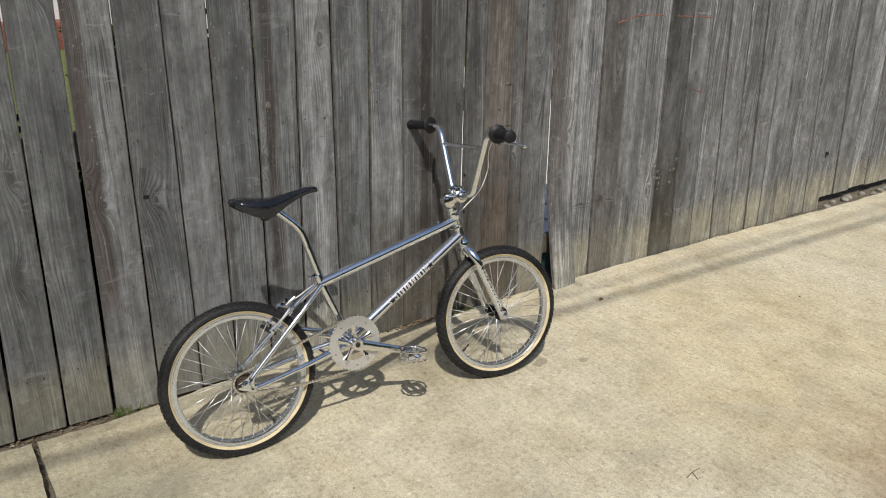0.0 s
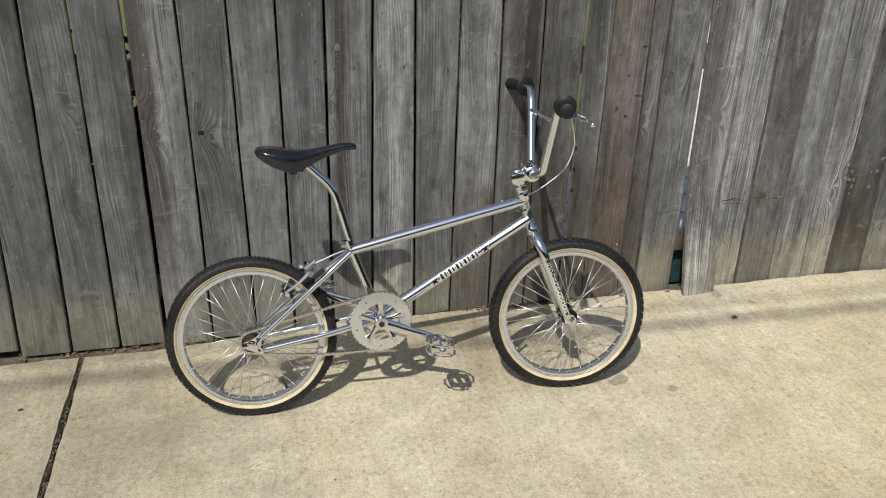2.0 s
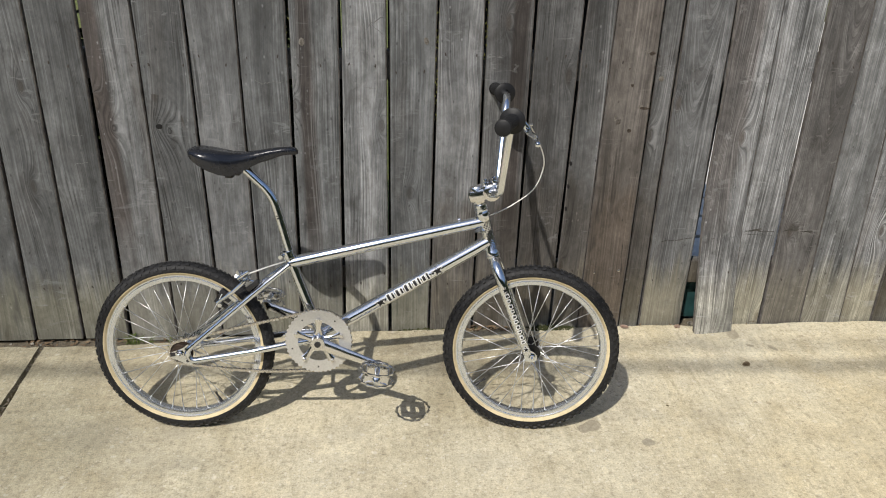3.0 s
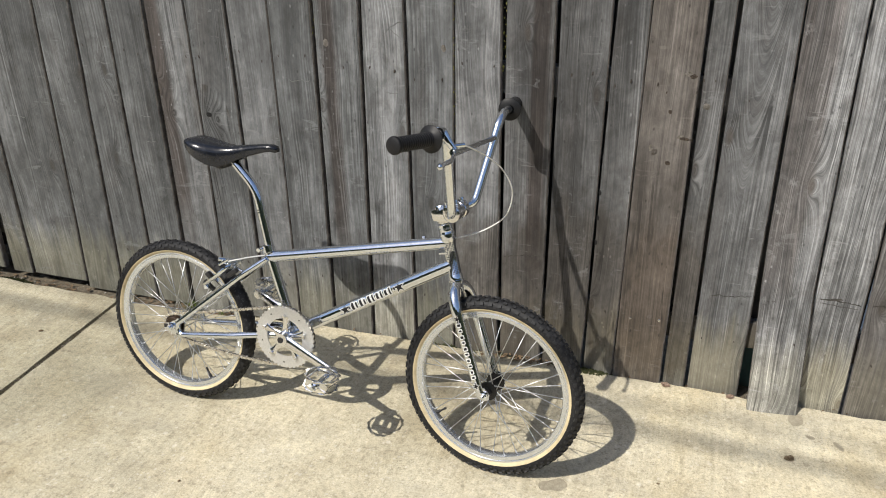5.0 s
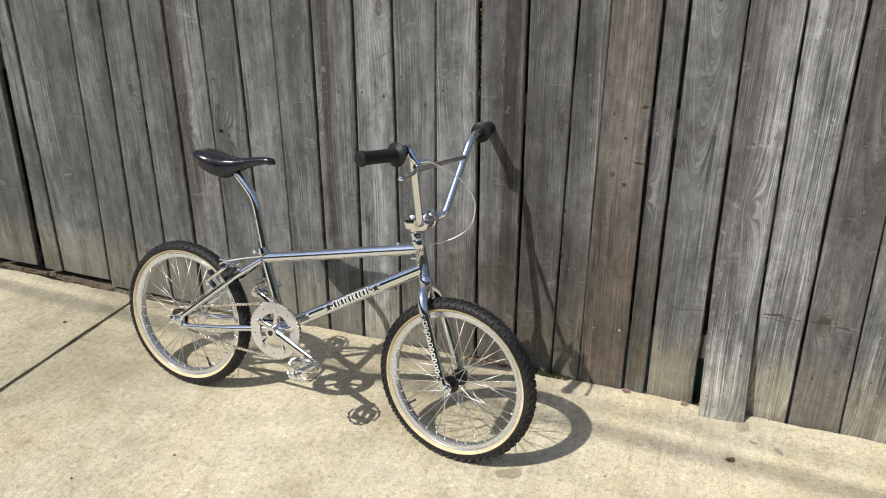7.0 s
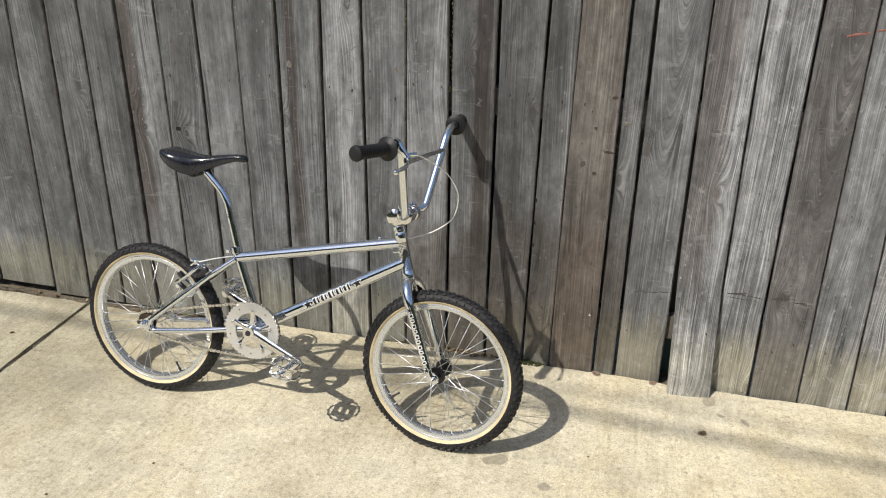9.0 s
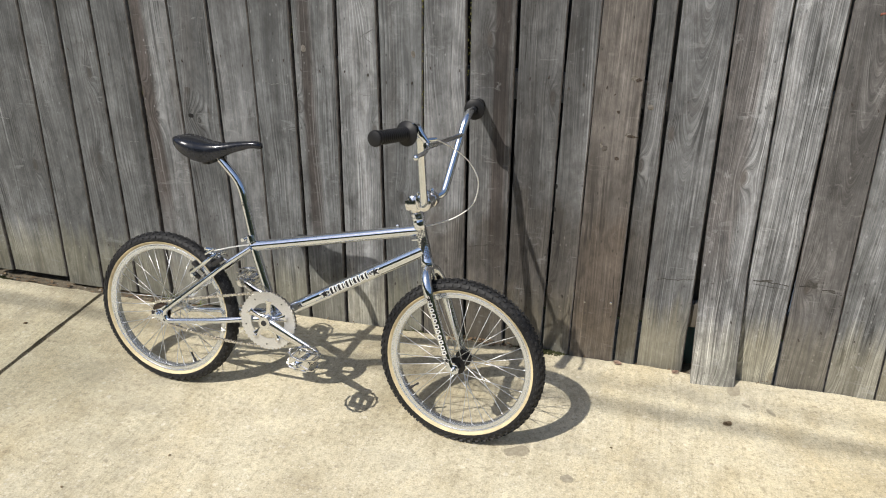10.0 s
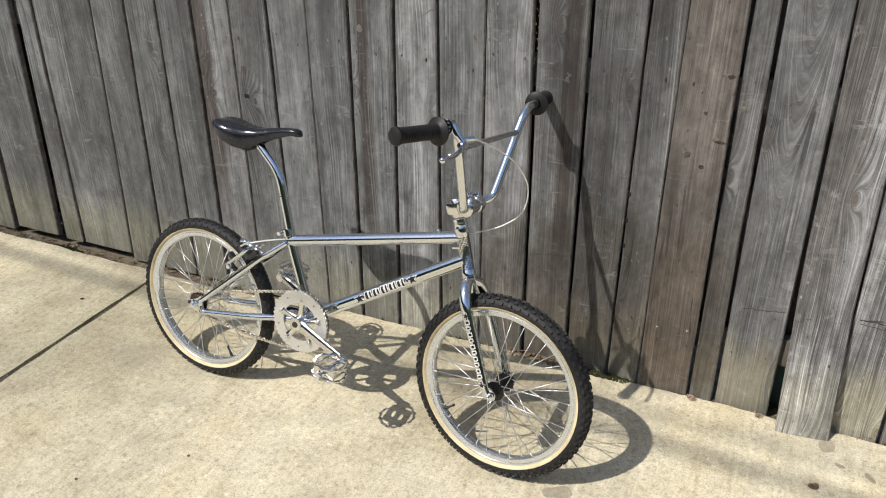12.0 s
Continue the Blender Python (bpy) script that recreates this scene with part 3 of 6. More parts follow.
def slab(x0, x1, y0, edge):
    """One poured slab; its long edge along the fence is chipped."""
    bm = bmesh.new()
    n = max(8, int((x1 - x0) / 0.035))
    xs = [x0 + (x1 - x0) * k / n for k in range(n + 1)]
    rows = []
    for k, x in enumerate(xs):
        wob = 0.012 * noise.noise((x * 6, 1.7, 0)) + 0.007 * noise.noise((x * 31, 4.2, 0))
        ye = edge(x) + wob
        e = 0.006 + 0.003 * noise.noise((x * 17, 8, 0))
        col = [(y0, 0.0)] + [(-3.2 + 0.0375 * j, 0.0) for j in range(82)] + [(ye - 0.02, 0.0), (ye - e, -0.001), (ye - 0.001, -0.007), (ye, -0.03), (ye, -0.11)]
        inset = 0.0
        if k in (0, n):
            inset = 1 if k == 0 else -1
        rows.append([bm.verts.new((x + inset * (0.003 + 0.0055 * abs(noise.noise((x, y * 9, 0))) + 0.0035 * noise.noise((x, y * 33, 3)) if z > -0.005 else 0), y, z)) for y, z in col])
    for a, c in zip(rows, rows[1:]):
        for j in range(len(a) - 1):
            bm.faces.new((a[j], c[j], c[j + 1], a[j + 1]))
    for r in (rows[0], rows[-1]):
        low = [bm.verts.new((v.co.x, v.co.y, -0.11)) for v in r[:-1]] + [r[-1]]
        for j in range(len(r) - 1):
            quad = [r[j], r[j + 1], low[j + 1], low[j]]
            quad = [v for i, v in enumerate(quad) if v not in quad[:i]]
            if len(quad) > 2:
                bm.faces.new(quad)
    bmesh.ops.recalc_face_normals(bm, faces=bm.faces)
    return part("slab", bm, CONCRETE, pavement)


def slab_edge(x):
    if x < -1.15:
        return -0.062
    if x < -0.6:
        return -0.062 + 0.05 * (x + 1.15) / 0.55
    if x < 2.4:
        return -0.004
    return -0.02 - 0.025 * min(1.0, (x - 2.4) / 0.6)


slab(-9.8, -5.62, -9.0, slab_edge)
slab(-5.605, -1.4, -9.0, slab_edge)
slab(-1.390, 5.2, -9.0, slab_edge)
slab(5.209, 11.5, -9.0, slab_edge)

# ---------------------------------------------------------------- fence
fence = new("fence")
tagged(fence, "weathered grey wooden privacy fence of upright boards", "fence", kind="structure")
TOP = 1.84
# left edges of the boards: at the foot, and at 1.1 m
EDGES = [(-3.60 + 0.15 * k, -3.57 + 0.153 * k) for k in range(8)] + [
    (-2.372, -2.325), (-2.235, -2.175), (-1.965, -1.905), (-1.86, -1.828), (-1.60, -1.543), (-1.435, -1.39), (-1.277, -1.255), (-1.118, -1.105),
    (-0.963, -0.958), (-0.81, -0.814), (-0.672, -0.668), (-0.53, -0.52), (-0.386, -0.368), (-0.226, -0.229), (-0.09, -0.083), (0.064, 0.061),
    (0.208, 0.209), (0.345, 0.357), (0.44, 0.447), (0.598, 0.594), (0.673, 0.664), (0.828, 0.815), (0.985, 0.958), (1.122, 1.102),
    (1.275, 1.24), (1.43, 1.383), (1.555, 1.53), (1.72, 1.684), (1.88, 1.833), (2.052, 1.97), (2.21, 2.125), (2.345, 2.26),
    (2.461, 2.40), (2.605, 2.53), (2.749, 2.66), (2.906, 2.81), (3.061, 2.96), (3.21, 3.11), (3.379, 3.27),
] + [(3.57 + 0.15 * k, 3.46 + 0.15 * k) for k in range(12)]
PALE = {30, 33, 36, 38, 39, 41, 43, 44, 46, 47, 48, 50}
DARK = {24, 25, 27, 34}
WIDE_GAP = {26: 0.003, 25: 0.0095, 31: 0.009, 9: 0.028, 10: 0.036, 15: 0.014, 14: 0.007, 16: 0.006, 17: 0.006, 18: 0.0065, 19: 0.010, 28: 0.011, 27: 0.010, 29: 0.013, 30: 0.016}

HEARTS = {15: WOOD_HEART_LEFT, 16: WOOD_KNOT, 17: WOOD_SMOOTH, 19: WOOD_HEART_MID, 23: WOOD_HEART_RIGHT, 28: WOOD_ARCH, 31: WOOD_ARCH_BROWN, 29: WOOD_HALF, 22: WOOD_SWIRL}

SURFACE = []


def board(index, a, c, foot, mat, y=0.0, kick=0.0, foot_shift=0.0):
    """One upright board; a and c are its left and right edges as (foot, 1.1 m)."""
    rng = random.Random(index * 7 + 3)
    bm = bmesh.new()
    cx = (a[0] + c[0]) / 2
    levels = [foot, foot + 0.02, 0.12, 0.25, 0.4, 0.55, 0.7, 0.85, 1.0, 1.15, 1.3, 1.5, 1.7, TOP]
    cup = rng.uniform(-0.003, 0.004)
    SURFACE.append((a, c, y, cup, kick))
    twist = rng.uniform(-0.006, 0.006)
    thick = 0.021
    rows = []
    for z in levels:
        k = z / 1.1
        xl = a[0] + (a[1] - a[0]) * k + 0.0022 * noise.noise((index * 3.1, z * 5, 0)) + 0.0012 * noise.noise((index * 5.1, z * 23, 0))
        xr = c[0] + (c[1] - c[0]) * k + 0.0022 * noise.noise((index * 3.7, z * 5, 9)) + 0.0012 * noise.noise((index * 5.9, z * 23, 4))
        row = []
        ch = 0.0035
        for f, dy in ((0.0, ch), (ch / (xr - xl), 0.0), (0.33, 0.0), (0.67, 0.0), (1 - ch / (xr - xl), 0.0), (1.0, ch)):
            out = y - kick * (1.12 - 0.24 * f) * max(0.0, 1 - z / 0.55) ** 1.5
            yy = out + cup * (1 - (2 * f - 1) ** 2) + twist * (f - 0.5) * (z / TOP) + dy
            row.append((xl + (xr - xl) * f + foot_shift * max(0.0, 1 - z / 0.4), yy, z + (0.004 * noise.noise((index, f * 3, 0)) if z == foot else 0)))
        back = [(p[0], p[1] - ch + thick, p[2]) for p in (row[-1], row[0])]
        rows.append([bm.verts.new((p[0] - cx, p[1], p[2])) for p in row + back])
    n = len(rows[0])
    for r, s in zip(rows, rows[1:]):
        for k in range(n):
            f = bm.faces.new((r[k], r[(k + 1) % n], s[(k + 1) % n], s[k]))
            f.material_index = 0 if k < 4 or k == 6 else 1
    bm.faces.new(rows[0][::-1])
    bm.faces.new(rows[-1])
    ob = part("board", bm, [mat, WOOD_EDGE], fence, at=Matrix.Translation((cx, 0, 0)))
    return ob, cx


NAIL = bpy.data.meshes.new("nail")
bm = lathe(bmesh.new(), [(0.0, -0.0012), (0.002, -0.001), (0.0029, -0.0004), (0.0029, 0.004)], (0, 0, 0), (0, 1, 0), 10)
bm.to_mesh(NAIL)
bm.free()
for v in NAIL.vertices:
    v.co.x *= 0.8
    v.co.z *= 1.8
NAIL.materials.append(material("rusty_nail", (0.06, 0.05, 0.045), 0.7, 0.3)[0])

for i in range(len(EDGES) - 1):
    a, c = EDGES[i], EDGES[i + 1]
    rng = random.Random(i)
    gap = WIDE_GAP.get(i + 1, rng.uniform(0.0065, 0.0105))
    foot = rng.uniform(-0.03, -0.012)
    left, right = EDGES[i][0], EDGES[i + 1][0]
    y, kick, shift, mat = rng.uniform(-0.004, 0.006), 0.0, 0.0, WOOD
    if -2.3 < left < -1.7:
        foot = rng.uniform(0.0, 0.012)
    if left > 3.03:
        foot = rng.uniform(0.055, 0.07)
    elif left > 2.0:
        foot = -0.016 if i % 3 else -0.006
    mat = WOOD_PALE if i in PALE else WOOD_DARK if i in DARK else WOOD_SILVER if i > 31 or 15 < i < 18 or i == 20 else WOOD
    if i == 29:  # the board whose foot is pulled out
        a, c, kick, shift, foot, gap = (0.838, 0.815), (0.985, 0.958), 0.060, 0.010, -0.0, 0.006
    if i == 28:
        c, gap = (0.838, 0.815), 0.013
    if i in HEARTS:
        mat = HEARTS[i]
    if i == 26:
        mat, y = WOOD_BROWN, -0.006
    if i == 25:
        y = -0.004
    if i in (24, 30):
        y = 0.008 if i == 24 else 0.003
    if i in (28, 29):
        y = 0.007 if i == 28 else -0.005
    if i == 31:
        y = -0.004
    ob, cx = board(i, a, (c[0] - gap - (0.002 if i == 28 else 0), c[1] - gap + (0.006 if i == 28 else 0)), foot, mat, y, kick, shift)
    width = c[0] - gap - a[0]
    for z in (0.2, 0.945, 1.62):
        for f in (-0.27, 0.27):
            xl = a[0] + (a[1] - a[0]) * z / 1.1
            xx = xl + width * (0.5 + f) - cx + rng.uniform(-0.022, 0.022)
            out = y - kick * (1.0 - 0.24 * f) * max(0.0, 1 - z / 0.55) ** 1.5
            placed("nail", NAIL, ob, at=Matrix.Translation((xx + shift * max(0.0, 1 - z / 0.4), out + 0.0006, z + rng.uniform(-0.03, 0.03))) @ Matrix.Rotation(rng.uniform(-0.5, 0.3), 4, "Y"))

for z in (0.2, 0.93, 1.62):
    bm = block(bmesh.new(), (0.8, 0.0255 + 0.019, z), (8.8, 0.036, 0.088), bevel=0.003)
    part("rail", bm, WOOD_DARK, fence)

# a second layer of boards behind some of the gaps, added to keep these dark
for x0, x1 in ((0.40, 0.50), (0.56, 0.76), (0.79, 0.845), (0.95, 1.05), (1.07, 1.125), (1.24, 1.35)) + tuple((1.37 + 0.15 * k, 1.516 + 0.15 * k) for k in range(26)):
    bm = block(bmesh.new(), ((x0 + x1) / 2, 0.076, 1.03), (x1 - x0, 0.02, 1.6), bevel=0.002)
    part("backing_board", bm, WOOD_DARK, fence)

# ---------------------------------------------------------------- bicycle
# its own axes: x ahead, y to its left, z up; it stands on its tyres and leans with one grip on the fence
bicycle = new("bicycle")
bicycle.matrix_world = pose(-0.820, -0.4957, 0.0004, -11.44, 0, -2.85)
tagged(bicycle, "small chrome bicycle with tan-wall tyres leaning on the fence", "bicycle")

R_TYRE, WHEELBASE = 0.2525, 0.983
REAR = Vector((0, 0, R_TYRE))
BB = Vector((0.382, 0, 0.290))
SEAT_TOP = Vector((0.300, 0, 0.522))
SEAT_DIR = (SEAT_TOP - BB).normalized()
HEAD_LOW, HEAD_TOP = Vector((0.864, 0, 0.533)), Vector((0.831, 0, 0.648))
STEER_AXIS = (HEAD_TOP - HEAD_LOW).normalized()
AHEAD = Vector((STEER_AXIS.z, 0, -STEER_AXIS.x))
STEER = Matrix.Translation(HEAD_LOW) @ Matrix.Rotation(radians(-4.1), 4, STEER_AXIS) @ Matrix.Translation(-HEAD_LOW)
FRONT = Vector((WHEELBASE, 0, R_TYRE))


def on_axis(d, ahead=0.0, left=0.0):
    """A point d metres up the steering axis from the foot of the head tube."""
    return HEAD_LOW + STEER_AXIS * d + AHEAD * ahead + Vector((0, left, 0))


def tube_part(name, pts, radii, seg=18, flat=1.0, mat=CHROME, parent=bicycle, label="", at=None):
    return part(name, sweep(bmesh.new(), pts, radii, seg, flat), mat, parent, label, at)


# frame
tube_part("top_tube", [Vector((0.303, 0, 0.503)), Vector((0.832, 0, 0.627))], 0.0163)
down_tube = tube_part("down_tube", [BB, Vector((0.850, 0, 0.571))], 0.0182, label="chrome down tube with a black and white decal")
tube_part("seat_tube", [BB, SEAT_TOP], 0.0145)
part("head_tube", lathe(bmesh.new(), [(0.0185, 0), (0.0185, 0.012), (0.0168, 0.014), (0.0168, 0.103), (0.0185, 0.106), (0.0185, 0.119)], HEAD_LOW, STEER_AXIS, 24), CHROME, bicycle)
bm = lathe(bmesh.new(), [(0.0, -0.041), (0.012, -0.041), (0.014, -0.036), (0.0205, -0.035), (0.0205, 0.035), (0.014, 0.036), (0.012, 0.041), (0.0, 0.041)], BB, (0, 1, 0), 24)
part("bottom_bracket", bm, CHROME, bicycle)
for s in (-1, 1):
    loop = filleted([Vector((0.302, s * 0.014, 0.500)), Vector((0.240, s * 0.034, 0.452)), Vector((0.018, s * 0.058, 0.262)), Vector((0.028, s * 0.058, 0.231)), Vector((0.20, s * 0.052, 0.259)), Vector((0.30, s * 0.040, 0.278)), BB + Vector((-0.012, s * 0.024, -0.004))], 0.0165, 7)
    half = len(loop) // 2
    tube_part("seat_stay", loop[: half + 1], 0.0084, 12)
    tube_part("chain_stay", loop[half:], [0.0086 + 0.003 * k / (len(loop) - half) for k in range(len(loop) - half)], 12)
    outline = [(0.030, 0.016), (0.020, 0.010), (0.022, -0.012), (0.034, -0.030), (0.026, -0.034), (0.0, -0.022), (-0.020, -0.013), (-0.027, -0.006), (-0.022, 0.006), (-0.004, 0.012), (0.012, 0.020), (0.024, 0.030)]
    dropout = part("dropout", plate(bmesh.new(), outline, REAR + Vector((0, s * 0.057, 0)), (1, 0, 0), (0, 0, 1), 0.005), CHROME, bicycle)
    nut = lathe(bmesh.new(), [(0.0, 0.016), (0.005, 0.016), (0.005, 0.010), (0.0088, 0.0095), (0.0095, 0.002), (0.013, 0.001), (0.013, 0.0)], REAR + Vector((0, s * 0.0596, 0)), (0, s, 0), 6)
    part("axle_nut", nut, CHROME, dropout)
    face = REAR + Vector((0, s * 0.0599, 0))
    # black pieces on the solid plate paint the shade of its slot and holes
    slot = [(-0.026, 0.0042), (-0.006, 0.0055), (0.012, 0.0055), (0.016, 0.0), (0.012, -0.0055), (-0.006, -0.0055), (-0.026, -0.0072)]
    part("axle_slot", plate(bmesh.new(), slot, face, (1, 0, 0), (0, 0, 1), 0.0008), BLACK, dropout, "black plate painted as the shade in the axle slot")
    for hx, hz, hr in ((0.018, 0.015, 0.004), (0.021, -0.020, 0.0046)):
        part("dropout_hole", lathe(bmesh.new(), [(0.0, 0.0005), (hr, 0.0005), (hr, -0.001)], face + Vector((hx, 0, hz)), (0, s, 0), 12), BLACK, dropout)
# bridge between the seat stays, which carries the brake
tube_part("stay_bridge", [Vector((0.218, -0.038, 0.435)), Vector((0.218, 0.038, 0.435))], 0.006, 10)
tube_part("chain_stay_bridge", [Vector((0.288, -0.034, 0.270)), Vector((0.288, 0.034, 0.270))], 0.006, 10)
gusset = plate(bmesh.new(), [(-0.018, 0.0), (0.018, 0.0), (0.018, 0.022), (0.0, 0.03), (-0.018, 0.022)], Vector((0.840, 0, 0.604)), (0, 1, 0), (-0.95, 0, -0.2), 0.004)
part("gusset", gusset, CHROME, bicycle)


def star(bm, centre, u, v, w, size, r_tube):
    """A five-pointed star laid on a tube: u runs along the tube and v across it."""
    pts = []
    for k in range(10):
        a = math.pi / 2 + k * math.pi / 5
        q = size * (1.0 if k % 2 == 0 else 0.42)
        pts.append((q * math.cos(a), q * math.sin(a)))
    wrap(bm, pts, centre, u, v, w, r_tube)


def wrap(bm, outline, centre, u, v, w, r_tube):
    ring = []
    for a, b2 in outline:
        ang = b2 / r_tube
        ring.append(bm.verts.new(centre + u * a + v * (math.sin(ang) * r_tube) + w * (math.cos(ang) * r_tube)))
    mid = bm.verts.new(centre + w * r_tube)
    for k in range(len(ring)):
        bm.faces.new((mid, ring[k], ring[(k + 1) % len(ring)]))


def wrapped_box(bm, centre, u, v, w, a0, a1, b0, b1, r_tube, n=5):
    for k in range(n):
        lo, hi = b0 + (b1 - b0) * k / n, b0 + (b1 - b0) * (k + 1) / n
        q = []
        for a, b2 in ((a0, lo), (a1, lo), (a1, hi), (a0, hi)):
            ang = b2 / r_tube
            q.append(bm.verts.new(centre + u * a + v * (math.sin(ang) * r_tube) + w * (math.cos(ang) * r_tube)))
        bm.faces.new(q)


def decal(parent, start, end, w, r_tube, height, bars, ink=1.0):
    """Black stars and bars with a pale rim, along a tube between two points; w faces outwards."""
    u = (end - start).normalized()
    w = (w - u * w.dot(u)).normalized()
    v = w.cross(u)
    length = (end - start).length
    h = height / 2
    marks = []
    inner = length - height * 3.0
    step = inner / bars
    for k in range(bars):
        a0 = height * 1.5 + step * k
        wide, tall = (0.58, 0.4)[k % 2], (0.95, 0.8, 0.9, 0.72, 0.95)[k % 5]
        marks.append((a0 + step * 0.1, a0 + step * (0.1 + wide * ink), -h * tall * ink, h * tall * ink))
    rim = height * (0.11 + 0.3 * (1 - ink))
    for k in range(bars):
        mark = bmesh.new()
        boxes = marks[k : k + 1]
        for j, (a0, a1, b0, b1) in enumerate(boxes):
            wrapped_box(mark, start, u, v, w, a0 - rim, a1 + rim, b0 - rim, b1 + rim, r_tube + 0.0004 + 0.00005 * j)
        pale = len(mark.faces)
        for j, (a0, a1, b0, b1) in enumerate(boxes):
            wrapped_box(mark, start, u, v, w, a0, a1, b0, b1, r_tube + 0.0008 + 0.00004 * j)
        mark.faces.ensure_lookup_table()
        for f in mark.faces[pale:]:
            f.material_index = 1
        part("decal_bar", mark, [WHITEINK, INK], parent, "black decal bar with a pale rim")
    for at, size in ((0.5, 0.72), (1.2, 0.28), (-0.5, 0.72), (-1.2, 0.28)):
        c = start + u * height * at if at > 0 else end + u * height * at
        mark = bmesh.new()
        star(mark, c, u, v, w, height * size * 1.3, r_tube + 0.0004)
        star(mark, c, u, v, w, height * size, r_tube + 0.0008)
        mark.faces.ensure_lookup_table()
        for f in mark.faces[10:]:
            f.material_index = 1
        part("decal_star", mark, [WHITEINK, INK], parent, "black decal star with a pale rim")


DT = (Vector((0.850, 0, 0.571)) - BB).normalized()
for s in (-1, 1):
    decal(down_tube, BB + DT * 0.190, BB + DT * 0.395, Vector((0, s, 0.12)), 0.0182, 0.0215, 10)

bm = lathe(bmesh.new(), [(0.0, -0.004), (0.0055, -0.003), (0.0055, 0.004), (0.0, 0.005)], Vector((0.767, 0.003, 0.630)), (0.97, 0, 0.23), 10)
part("cable_guide", bm, CHROME, bicycle)

# head badge: fine rows of small dark bars round the front of the head tube
BADGE = material("grey_ink", (0.05, 0.05, 0.052), 0.4, 0.4)[0]
bm = bmesh.new()
for k in range(19):
    for j in range(8):
        ang = radians(-110 + 28 * j + 9 * (k % 3))
        w = AHEAD * math.cos(ang) + Vector((0, math.sin(ang), 0))
        v = w.cross(STEER_AXIS)
        wrapped_box(bm, on_axis(0.017 + 0.0045 * k), STEER_AXIS, v, w, 0.0, 0.0032 - 0.0008 * ((k + j) % 2), -0.0032, 0.0024, 0.0172, 2)
part("head_badge", bm, BADGE, bicycle, "fine grey bars of a head badge")

# seat post with its set-back, clamp and saddle
POST = [SEAT_TOP - SEAT_DIR * 0.06, Vector((0.262, 0, 0.694)), Vector((0.183, 0, 0.770))]
post = tube_part("seat_post", filleted(POST, 0.04, 8), 0.0126, 18)
low = SEAT_TOP.lerp(POST[1], 0.62)
bm = bmesh.new()
for k in range(2):
    w = Vector((0.5, -1, 0.1)).normalized()
    u = (POST[1] - SEAT_TOP).normalized()
    w = (w - u * w.dot(u)).normalized()
    wrapped_box(bm, low + u * 0.008 * k, u, w.cross(u), w, 0.0, 0.004 - 0.0015 * k, -0.009, 0.009, 0.0129, 8)
part("post_decal", bm, INK, post, "small dark bars on the seat post")
clamp = part("seat_clamp", lathe(bmesh.new(), [(0.0128, 0.016), (0.0182, 0.015), (0.0182, -0.004), (0.0148, -0.006)], SEAT_TOP, SEAT_DIR, 22), CHROME, bicycle)
bm = bar(bmesh.new(), SEAT_TOP + Vector((-0.020, -0.018, 0.002)), SEAT_TOP + Vector((-0.020, 0.018, 0.002)), 0.0035, 10)
lathe(bm, [(0, 0.006), (0.006, 0.006), (0.0065, 0.0), (0.0, 0.0)], SEAT_TOP + Vector((-0.020, -0.018, 0.002)), (0, -1, 0), 10)
lathe(bm, [(0, 0.006), (0.006, 0.006), (0.0065, 0.0), (0.0, 0.0)], SEAT_TOP + Vector((-0.020, 0.018, 0.002)), (0, 1, 0), 10)
block(bm, SEAT_TOP + Vector((-0.017, 0, 0.003)), (0.014, 0.016, 0.014), bevel=0.003)
part("clamp_bolt", bm, CHROME, clamp)


def saddle():
    """Lofted shell: broad round tail, waist and a long drooping nose."""
    # x, half width, top z, depth of the skirt
    stations = [(0.046, 0.016, 0.814, 0.008), (0.050, 0.038, 0.818, 0.016), (0.058, 0.052, 0.821, 0.027), (0.076, 0.063, 0.822, 0.041), (0.100, 0.066, 0.820, 0.053), (0.130, 0.059, 0.815, 0.061),
                (0.158, 0.046, 0.811, 0.062), (0.190, 0.035, 0.810, 0.048), (0.220, 0.027, 0.813, 0.036), (0.255, 0.0225, 0.819, 0.026), (0.290, 0.0205, 0.824, 0.021), (0.313, 0.0185, 0.825, 0.019), (0.327, 0.014, 0.822, 0.017), (0.333, 0.006, 0.816, 0.010)]
    bm = bmesh.new()
    rings = []
    n = 20
    for x, wd, z, dp in stations:
        ring = []
        for k in range(n):
            a = math.pi * k / (n - 1)
            c, s = math.cos(a), math.sin(a)
            yy = wd * (abs(c) ** 0.72) * (1 if c >= 0 else -1)
            zz = z - dp * (1 - s ** 0.62) - 0.004 * math.exp(-((yy / 0.012) ** 2)) * (1 if x < 0.2 else 0)
            ring.append(bm.verts.new((x, yy * (1.0 - 0.22 * (1 - s) ** 2), zz)))
        rings.append(ring)
    for a, c in zip(rings, rings[1:]):
        for k in range(n - 1):
            bm.faces.new((a[k], a[k + 1], c[k + 1], c[k]))
    bm.faces.new(rings[0])
    bm.faces.new(rings[-1][::-1])
    bmesh.ops.recalc_face_normals(bm, faces=bm.faces)
    bmesh.ops.solidify(bm, geom=bm.faces[:], thickness=0.004)
    return part("saddle", bm, SADDLE, bicycle, "black glossy plastic racing saddle")


